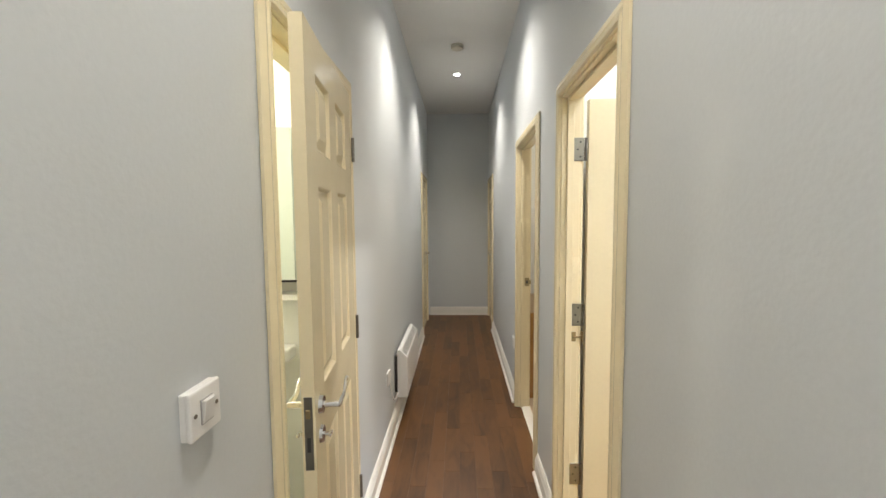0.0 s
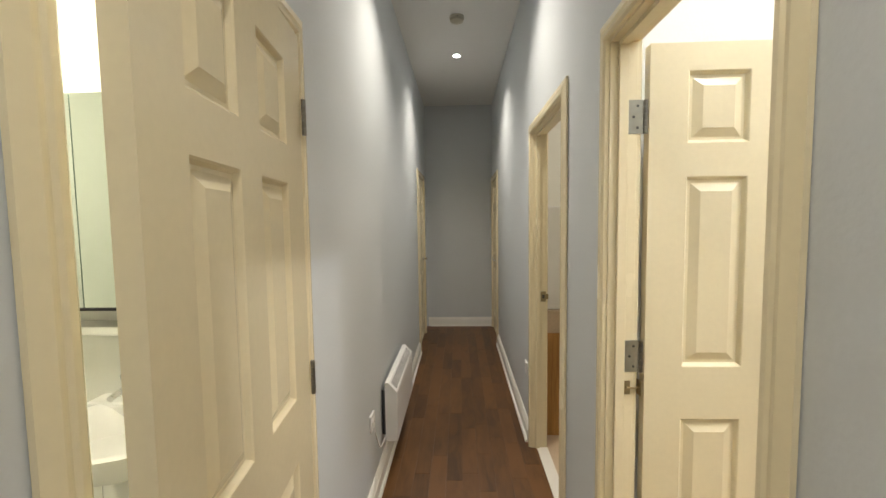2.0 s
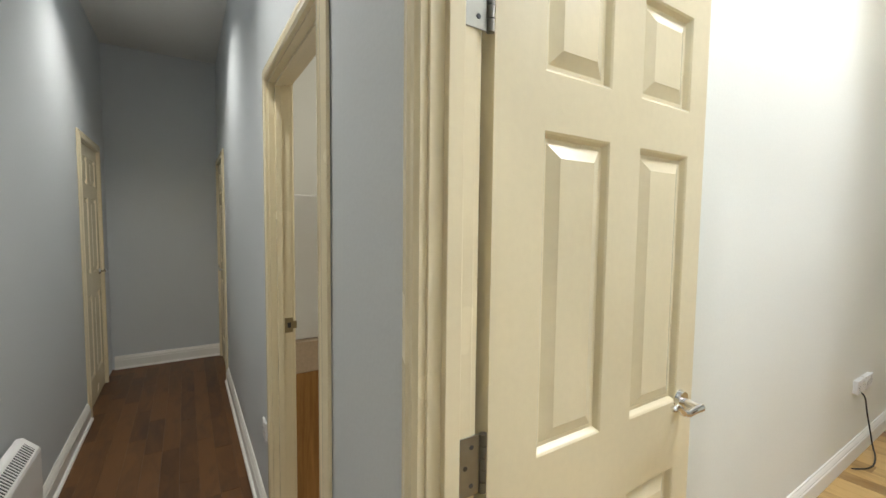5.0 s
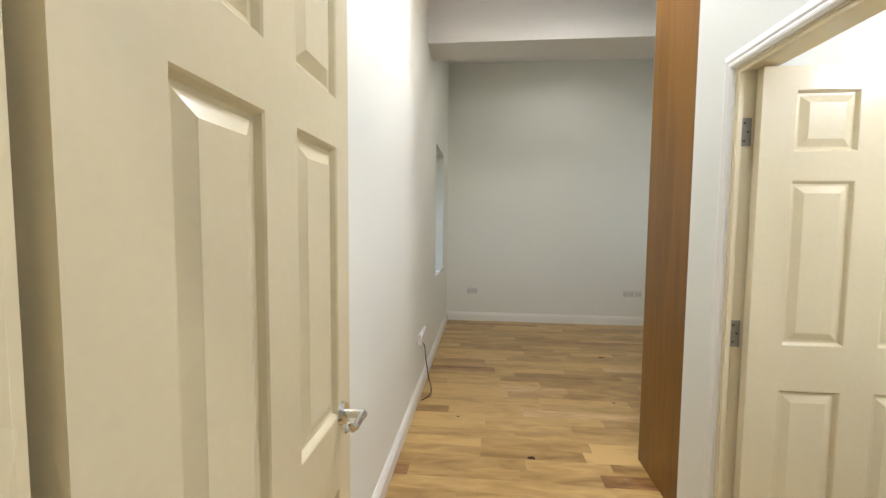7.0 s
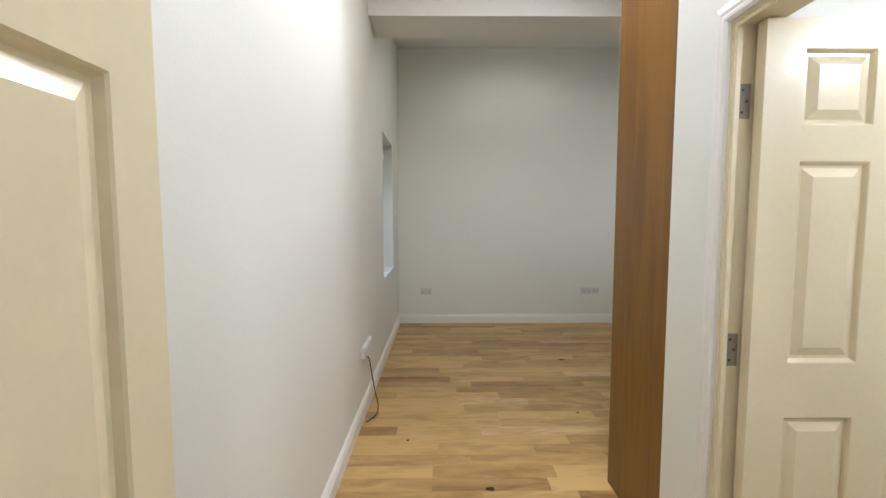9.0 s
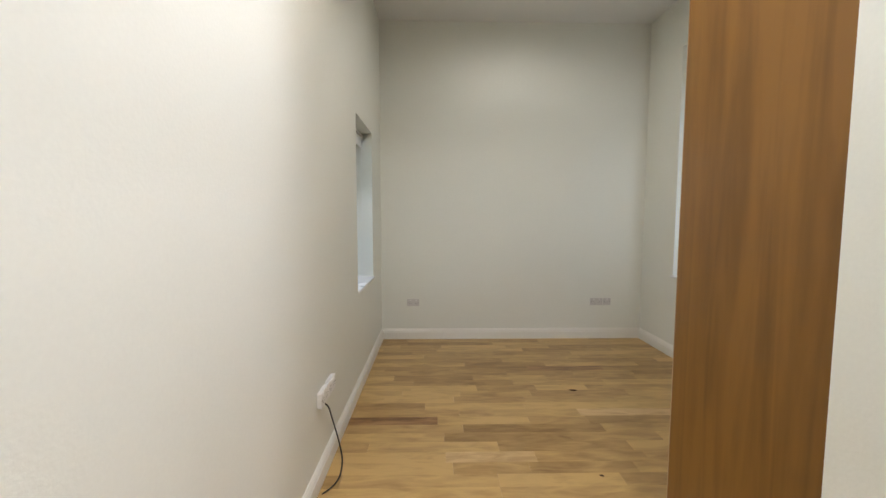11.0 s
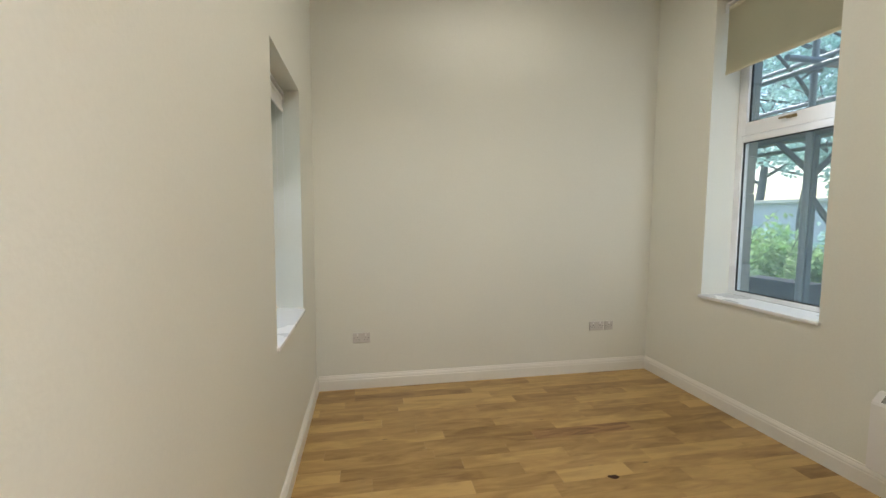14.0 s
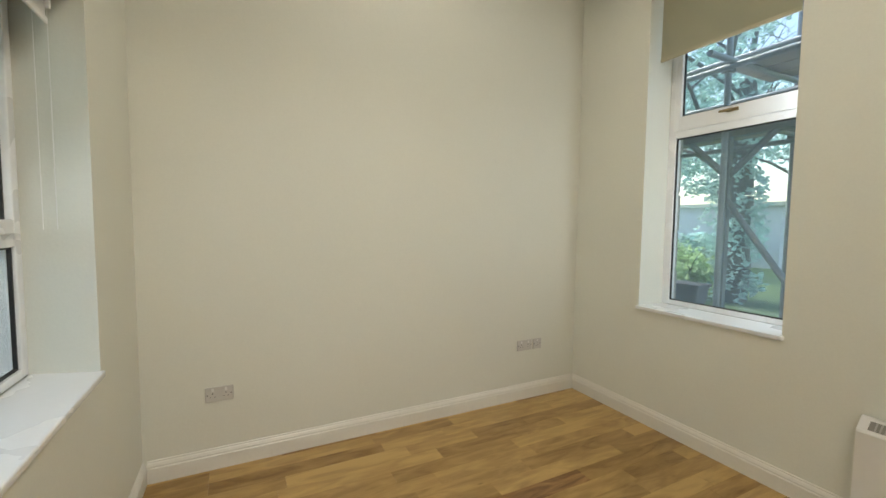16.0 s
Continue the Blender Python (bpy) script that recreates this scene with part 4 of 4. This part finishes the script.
def roller_blind(m, w, drop, label, material):
    e = thing("roller_blind", label, "blind", m)
    part("roller", tube(bmesh.new(), (-w / 2 + 0.02, 0, 0), (w / 2 - 0.02, 0, 0), 0.024, 20), material, e, smooth=True)
    for s in (-1, 1):
        bm = box(bmesh.new(), s * (w / 2) - 0.008, s * (w / 2) + 0.008, -0.03, 0.03, -0.03, 0.035, 0.004)
        part("bracket", bm, M_PLASTIC, e)
    part("head_rail", box(bmesh.new(), -w / 2, w / 2, -0.03, 0.03, 0.028, 0.042, 0.003), M_PLASTIC, e)
    bm = bmesh.new()
    n = 24
    rows = []
    for i in range(n + 1):
        x = -w / 2 + 0.02 + (w - 0.04) * i / n
        y = -0.022 + 0.0025 * math.sin(i * 0.9)
        rows.append([bm.verts.new((x, y * (0.9 + 0.1 * z), -drop * z)) for z in (0, 0.35, 0.7, 1.0)])
    for i in range(n):
        for j in range(3):
            bm.faces.new([rows[i][j], rows[i + 1][j], rows[i + 1][j + 1], rows[i][j + 1]])
    bmesh.ops.solidify(bm, geom=bm.faces[:], thickness=0.0012)
    part("fabric", bm, material, e, smooth=True)
    part("bottom_bar", box(bmesh.new(), -w / 2 + 0.018, w / 2 - 0.018, -0.027, -0.017, -drop - 0.022, -drop + 0.002, 0.004), material, e)
    bm = bmesh.new()
    tube(bm, (w / 2 - 0.005, -0.02, 0), (w / 2 - 0.005, -0.02, -drop - 0.75), 0.0012, 6)
    tube(bm, (w / 2 - 0.005, 0.02, 0), (w / 2 - 0.005, 0.02, -drop - 0.75), 0.0012, 6)
    part("chain", bm, M_PLASTIC, e)
    return e


roller_blind(pose((WIN_S[0] + WIN_S[1]) / 2, -0.93, 3.11, 0, 0, 180), WIN_S[1] - WIN_S[0] - 0.035, 0.485, "beige fabric roller blind part drawn in the tall window", M_BLIND)
roller_blind(pose((WIN_N[0] + WIN_N[1]) / 2, YN + 0.12, 2.235, 0, 0, 0), WIN_N[1] - WIN_N[0] - 0.03, 0.07, "white roller blind rolled up at the top of the recess", M_PLASTIC)

# ---- outside ----
def ground_height(x, y):
    s = min(1, max(0, (-y - 1.7) / 1.1))
    return -0.25 + 0.66 * s * s * (3 - 2 * s) - 0.012 * max(0, -y - 6)


bm = bmesh.new()
xs = [-400, -120, -40, -15, -5, 0, 2, 4, 5, 6, 7, 8, 10, 13, 18, 30, 60, 150, 400]
ys = [-400, -150, -60, -30, -18, -12, -9, -7, -5.5, -4.5, -3.8, -3.2, -2.9, -2.6, -2.4, -2.2, -2.0, -1.8, -1.6, 0, 5, 10, 40, 400]
grid = [[bm.verts.new((x, y, max(-3, ground_height(x, y)))) for y in ys] for x in xs]
for i in range(len(xs) - 1):
    for j in range(len(ys) - 1):
        bm.faces.new([grid[i][j], grid[i + 1][j], grid[i + 1][j + 1], grid[i][j + 1]])
solid("ground", bm, M_GRASS, "rough grass rising away from the building", "ground", smooth=True)

bm = slab_with_holes(bmesh.new(), "y", YS - 0.56, YS - 0.325, 2.0, 9.0, -0.25, 3.9, [(4.87, 5.825, 0.80, 3.25)])
stone_s = solid("wall_outside_south", bm, M_STONE, "grey coursed stone outer wall", "wall")
solid("wall_outside_north", slab_with_holes(bmesh.new(), "y", YN + 0.325, YN + 0.55, 3.6, 6.7, -0.25, 3.9, [(4.84, 5.78, 0.80, 2.4)]), M_STONE, "grey stone outer wall", "wall")
solid("boundary_wall", box(bmesh.new(), 2.0, 12.0, 5.6, 5.9, -0.25, 1.75), M_STONE, "grey-beige stone wall across a narrow yard", "wall")
solid("roof_slab", box(bmesh.new(), -2.6, 6.8, -1.4, 6.8, 3.72, 3.9), M_STONE, "flat roof slab over the building", "roof")
for k in range(8):
    z0 = 0.80 + k * 0.30
    bm = box(bmesh.new(), 5.806 + (0.006 if k % 2 else 0), 5.834, YS - 0.563, YS - 0.33, z0 + 0.006, z0 + 0.294, 0.008)
    ob = part("quoin", bm, M_STONE, stone_s)


def scaffold():
    e = thing("scaffold", "galvanised tube scaffold with boarded lifts against the outer wall", "scaffold")
    r = 0.0245
    ya, yb = -1.84, -2.95

    def bar(nm, a, b, mtl=M_GALV, rr=r):
        return part(nm, tube(bmesh.new(), a, b, rr, 14), mtl, e, smooth=True)
    for x in (3.9, 5.745, 7.5):
        for y in (ya, yb):
            z0 = ground_height(x, y)
            s = bar("standard", (x, y, z0 - 0.02), (x, y, 5.2))
            part("base_plate", box(bmesh.new(), x - 0.075, x + 0.075, y - 0.075, y + 0.075, z0 - 0.01, z0 + 0.008), M_GALV, s)
            for z in (2.30, 2.74):
                bm = box(bmesh.new(), x - 0.04, x + 0.04, y - 0.045, y + 0.045, z - 0.035, z + 0.035, 0.012)
                part("coupler", bm, M_STEEL, s)
    for z in (2.26, 2.74, 3.2):
        for y in (ya + 0.05, yb + 0.05):
            bar("ledger", (3.3, y, z), (8.1, y, z))
    for x in (3.85, 5.70, 7.45):
        for z in (2.31, 2.79):
            bar("transom", (x, -1.5, z), (x, -3.2, z))
    bar("brace", (5.80, ya - 0.06, 1.75), (4.55, ya - 0.06, 0.0))
    bar("brace", (4.9, yb, 0.35), (5.45, yb, 1.35))
    for x in (3.9, 5.745, 7.5):
        post = part("post", box(bmesh.new(), x - 0.027, x + 0.027, ya - 0.085, ya - 0.028, ground_height(x, ya - 0.06) - 0.03, 2.23, 0.006), M_POST, e, "dark timber post")
        for sx in (-1, 1):
            bm = tube(bmesh.new(), (x, ya - 0.065, 1.86), (x + sx * 0.36, ya - 0.065, 2.22), 0.028, 4)
            part("knee_brace", bm, M_POST, post)
    part("head_beam", box(bmesh.new(), 3.3, 8.1, ya - 0.11, ya - 0.03, 2.19, 2.25, 0.004), M_POST, e, "dark timber beam")
    for k in range(4):
        y = -1.98 - k * 0.235
        part("board", box(bmesh.new(), 3.3, 8.1, y - 0.225, y, 2.345, 2.383, 0.003), M_BOARD, e)
    for k in range(3):
        y = -2.1 - k * 0.235
        part("board", box(bmesh.new(), 3.3, 5.9, y - 0.225, y, 2.83, 2.868, 0.003), M_BOARD, e)
    return e


M_POST = mat("dark_timber", (0.17, 0.19, 0.20), 0.7, vary=0.25, scale=25, bump=0.3)
scaffold()


def leaves(bm, rng, centre, size, count, leaf=0.05, hollow=0.3):
    """Many small bent leaf blades scattered through an uneven ellipsoid."""
    for _ in range(count):
        d = Vector((rng.gauss(0, 1), rng.gauss(0, 1), rng.gauss(0, 1))).normalized()
        rr = (hollow + (1 - hollow) * rng.random() ** 0.6) * (0.75 + 0.35 * math.sin(d.x * 5 + d.z * 4) * math.cos(d.y * 6))
        p = Vector(centre) + Vector((d.x * size[0], d.y * size[1], d.z * size[2])) * rr
        a = Vector((rng.gauss(0, 1), rng.gauss(0, 1), rng.gauss(0, 0.6))).normalized()
        b = a.cross(Vector((rng.gauss(0, 1), rng.gauss(0, 1), rng.gauss(0, 1)))).normalized()
        c = a.cross(b) * 0.25
        s = leaf * (0.6 + 0.8 * rng.random())
        v = [bm.verts.new(p - a * s), bm.verts.new(p + b * s * 0.5 + c * s), bm.verts.new(p + a * s), bm.verts.new(p - b * s * 0.5 + c * s)]
        bm.faces.new((v[0], v[1], v[2]))
        bm.faces.new((v[0], v[2], v[3]))


def limb(bm, rng, a, way, length, r, depth):
    way = way.normalized()
    p = Vector(a)
    n = 4
    for i in range(n):
        q = p + (way + Vector((rng.gauss(0, 0.12), rng.gauss(0, 0.12), rng.gauss(0, 0.1)))) * length / n
        tube(bm, p, q, r * (1 - 0.18 * i), 8, r * (1 - 0.18 * (i + 1)), cap=False)
        if depth and i:
            side = Vector((rng.gauss(0, 1), rng.gauss(0, 1), 0.3 + rng.random() * 0.5)).normalized()
            limb(bm, rng, q, way * 0.5 + side, length * 0.55, r * 0.45, depth - 1)
        p = q
    return p


def tree(name, label, x, y, h, r, seed, crown, ivy=0, slim=0.42):
    rng = random.Random(seed)
    z0 = max(-3, ground_height(x, y)) - 0.05
    e = thing(name, label, "tree", pose(x, y, z0))
    bm = bmesh.new()
    top = Vector((0, 0, 0))
    for i in range(6):
        q = top + Vector((rng.gauss(0, 0.05), rng.gauss(0, 0.05), h * 0.5 / 6))
        tube(bm, top, q, r * (1.15 - 0.1 * i), 12, r * (1.15 - 0.1 * (i + 1)), cap=False)
        top = q
    part("trunk", bm, M_BARK, e, smooth=True)
    bm = bmesh.new()
    for k in range(9):
        a = k * 2.4 + rng.random()
        base = Vector((0, 0, h * (0.28 + 0.025 * k)))
        limb(bm, rng, base, Vector((math.cos(a), math.sin(a), 0.45 + 0.1 * rng.random())), h * 0.42, r * slim, 2)
    limb(bm, rng, top, Vector((0, 0, 1)), h * 0.5, r * slim * 1.2, 2)
    part("limb", bm, M_BARK, e, smooth=True)
    bm = bmesh.new()
    for cx, cy, cz, sx, sy, sz, c in crown:
        leaves(bm, rng, (cx, cy, cz), (sx, sy, sz), c, 0.055)
    if crown:
        part("crown", bm, M_LEAF, e)
    else:
        bm.free()
    if ivy:
        bm = bmesh.new()
        for k in range(ivy):
            z = 0.1 + 2.6 * rng.random()
            a = rng.random() * 6.28
            rr = r * 1.1 + 0.18 * rng.random()
            leaves(bm, rng, (rr * math.cos(a), rr * math.sin(a), z), (0.1, 0.1, 0.14), 7, 0.045)
        part("ivy", bm, M_LEAF, e, "dark ivy growing up the trunk")
    return e


tree("ivy_tree", "tree with an ivy-covered trunk behind the scaffold", 6.95, -4.3, 6.0, 0.17, 11,
     [(0.3, 0, 3.2, 1.3, 1.2, 0.7, 900), (-1.0, -0.3, 2.6, 0.8, 0.7, 0.45, 420), (1.4, -0.5, 2.3, 0.8, 0.7, 0.5, 420), (0, 0.2, 4.4, 1.6, 1.5, 1.0, 1800), (-1.6, 0.2, 3.6, 0.9, 0.8, 0.6, 600), (0.9, 0.3, 3.5, 0.9, 0.8, 0.7, 700)], ivy=300, slim=0.2)
tree("garden_tree", "spreading garden tree with thin foliage beyond the lawn", 10.3, -7.7, 7.5, 0.075, 23,
     [(0, 0, 4.2, 2.2, 1.8, 1.1, 2200), (-1.4, 0.4, 3.3, 1.4, 1.0, 0.7, 1100), (1.5, 0.3, 3.6, 1.3, 1.0, 0.8, 1100), (-0.5, 0.2, 2.45, 1.5, 0.8, 0.55, 1000), (-1.0, 0.1, 1.95, 0.7, 0.6, 0.3, 260), (1.9, -0.2, 2.8, 0.9, 0.8, 0.45, 500)])
tree("garden_tree", "spreading garden tree with thin foliage beyond the lawn", 8.6, -10.0, 8.0, 0.085, 31,
     [(0, 0, 4.4, 2.4, 1.8, 1.2, 2200), (-1.5, 0.4, 3.4, 1.4, 1.0, 0.7, 1100), (1.6, 0.3, 3.9, 1.4, 1.0, 0.8, 1100), (0.3, 0.2, 3.0, 1.4, 0.9, 0.5, 800), (-2.2, -0.2, 2.9, 0.9, 0.8, 0.45, 500)])
tree("bare_tree", "bare branched tree against the sky", 16.0, -13.0, 9.0, 0.16, 41, [])


def bush(name, label, x, y, size, count, seed, material, leaf=0.05):
    rng = random.Random(seed)
    bm = bmesh.new()
    z = max(-3, ground_height(x, y))
    for k in range(10):
        leaves(bm, rng, (rng.uniform(-size[0], size[0]) * 0.6, rng.uniform(-size[1], size[1]) * 0.6, size[2] * (0.35 + 0.35 * rng.random())), (size[0] * 0.5, size[1] * 0.5, size[2] * 0.42), count // 10, leaf, 0.1)
    e = thing(name, label, "bush", pose(x, y, z))
    part("foliage", bm, material, e)
    bm = bmesh.new()
    for k in range(5):
        limb(bm, rng, (0, 0, -0.03), Vector((rng.gauss(0, 0.5), rng.gauss(0, 0.5), 1)), size[2] * 0.8, 0.012, 1)
    part("stem", bm, M_BARK, e)
    return e


bush("fern_bush", "bright green ferny bush behind a dark planter", 7.45, -4.0, (0.72, 0.4, 0.85), 1900, 3, M_LEAF2)
bush("fern_bush", "bright green ferny bush beside a dark planter", 8.6, -4.2, (0.85, 0.5, 1.15), 2100, 5, M_LEAF2)
for k, (bx, by) in enumerate([(9.9, -9.3), (12.0, -8.6), (14.8, -8.8), (17.5, -9.5)]):
    bush("hedge_bush", "green hedge shrub at the edge of the garden", bx, by, (1.4, 0.6, 1.0), 1400, 60 + k, M_LEAF, 0.09)
pl = thing("planter", "dark rectangular plastic planter trough on the bank", "planter", pose(7.17, -3.42, ground_height(7.17, -3.42), 0, 0, 4))
bm = box(bmesh.new(), -0.37, 0.37, -0.14, 0.14, 0, 0.27)
for v in bm.verts:
    if v.co.z < 0.1:
        v.co.x *= 0.92
        v.co.y *= 0.85
bmesh.ops.bevel(bm, geom=bm.edges[:], offset=0.008, segments=2, affect="EDGES")
part("trough", bm, M_PLANTER, pl)
bm = box(bmesh.new(), -0.39, 0.39, -0.155, 0.155, 0.255, 0.29, 0.006)
part("rim", bm, M_PLANTER, pl)
M_RENDER = mat("pale_render", (0.74, 0.77, 0.84), 0.9, vary=0.12, coarse=0.6, scale=12, bump=0.3)
gb = thing("garden_building", "low pale grey rendered outbuilding beyond the garden", "building", pose(12.2, -10.2, -0.3))
part("wall", box(bmesh.new(), -3.2, 4.5, -1.2, 0, 0, 2.25), M_RENDER, gb)
part("roof", box(bmesh.new(), -3.35, 4.65, -1.35, 0.15, 2.25, 2.35, 0.01), M_SKIRT, gb, "white roof edge")
# the haze of distance is put into the blue-grey of the hills
M_HAZE = mat("hazed_hills", (0.42, 0.47, 0.52), 1.0, vary=0.15, coarse=0.02, scale=0.2)
bm = bmesh.new()
n = 60
prev = None
for i in range(n + 1):
    a = math.radians(-100 + 140 * i / n)
    hgt = 5 + 3.5 * math.sin(i * 0.5) + 2 * math.sin(i * 1.3)
    x, y = 260 * math.cos(a), 260 * math.sin(a)
    cur = (bm.verts.new((x, y, -6)), bm.verts.new((x, y, hgt)), bm.verts.new((x * 1.2, y * 1.2, -6)))
    if prev:
        bm.faces.new([prev[0], cur[0], cur[1], prev[1]])
        bm.faces.new([prev[1], cur[1], cur[2], prev[2]])
    prev = cur
solid("backdrop", bm, M_HAZE, "distant wooded rise coloured blue-grey for haze", "backdrop", smooth=True)


# ---- floorboards ----
def board_mesh(w, l, t=0.008, c=0.0012):
    """A board with eased top edges; local x along its length, origin at its middle."""
    a, b = l / 2 - 0.0002, w / 2 - 0.0002
    vs = [(sx * a, sy * b, -t) for sx, sy in ((-1, -1), (1, -1), (1, 1), (-1, 1))]
    vs += [(sx * a, sy * b, -c) for sx, sy in ((-1, -1), (1, -1), (1, 1), (-1, 1))]
    vs += [(sx * (a - c), sy * (b - c), 0) for sx, sy in ((-1, -1), (1, -1), (1, 1), (-1, 1))]
    fs = [(8, 9, 10, 11)]
    for k in range(4):
        j = (k + 1) % 4
        fs += [(k, j, 4 + j, 4 + k), (4 + k, 4 + j, 8 + j, 8 + k)]
    me = bpy.data.meshes.new("floorboard")
    me.from_pydata(vs, [], fs)
    return me


def lay_boards(parent, material, x0, x1, y0, y1, w, lengths, rng):
    """Boards that run along y in rows of width w along x, in random lengths."""
    cache = {}
    x = x0
    while x < x1 - 0.01:
        ww = min(w, x1 - x)
        y = y0 - rng.random() * lengths[1] * 0.8
        while y < y1 - 0.005:
            l = round(rng.uniform(*lengths), 2)
            a, b = max(y, y0), min(y + l, y1)
            y += l
            if b - a < 0.02:
                continue
            key = (round(ww, 3), round(b - a, 3))
            if key not in cache:
                cache[key] = board_mesh(ww, b - a, c=0.0005)
                cache[key].materials.append(material)
            ob = new("floorboard", cache[key])
            ob.parent = parent
            ob.matrix_basis = pose(x + ww / 2, (a + b) / 2, 0, 0, 0, 90)
        x += w


hall_floor = bpy.data.objects["floor_hall"]
lay_boards(hall_floor, M_WALNUT, XL, XR + 0.035, -1.5, 6.5, 0.0935, (0.35, 0.95), random.Random(4))
lay_boards(floor_room, M_OAK, XR + 0.045, XF - 0.004, YS + 0.004, YN - 0.004, 0.112, (0.38, 0.98), random.Random(8))


# boards that stand out from the rest, and two large knots
M_OAK_PALE = wood("oak_pale", (0.46, 0.29, 0.12), (0.68, 0.48, 0.23), grain=(1.7, 7, 7), rough=0.28, rand=0.1)
M_OAK_DARK = wood("oak_dark", (0.17, 0.075, 0.02), (0.40, 0.22, 0.08), grain=(1.7, 7, 7), rough=0.28, rand=0.1)
M_KNOT = mat("oak_knot", (0.045, 0.018, 0.008), 0.95, vary=0.4, scale=60)
boards = [o for o in floor_room.children if o.name.startswith("floorboard")]
for bx, by, bmat in ((3.93, 1.15, M_OAK_PALE), (4.42, 0.2, M_OAK_PALE), (3.42, 0.95, M_OAK_PALE), (2.62, 2.2, M_OAK_DARK), (2.72, 0.95, M_OAK_DARK), (4.35, 1.7, M_OAK_DARK), (5.3, 0.4, M_OAK_DARK)):
    ob = min(boards, key=lambda o: (o.location.x - bx) ** 2 * 6 + (o.location.y - by) ** 2)
    ob.data = ob.data.copy()
    ob.data.materials[0] = bmat
for kx, ky, kl, kw in ((2.866, 1.474, 0.030, 0.016), (4.863, 0.495, 0.036, 0.018), (3.35, 1.95, 0.012, 0.008), (3.72, 0.72, 0.014, 0.010)):
    bm = bmesh.new()
    n = 18
    rim = [bm.verts.new((kw * (1 + 0.2 * math.sin(3 * a + kx)) * math.cos(a), kl * (1 + 0.25 * math.sin(2 * a + ky)) * math.sin(a), -0.0004)) for a in (2 * math.pi * k / n for k in range(n))]
    mid = bm.verts.new((0, 0, 0.0006))
    for k in range(n):
        bm.faces.new((rim[k], rim[(k + 1) % n], mid))
    part("knot", bm, M_KNOT, floor_room).location = (kx, ky, 0.0008)
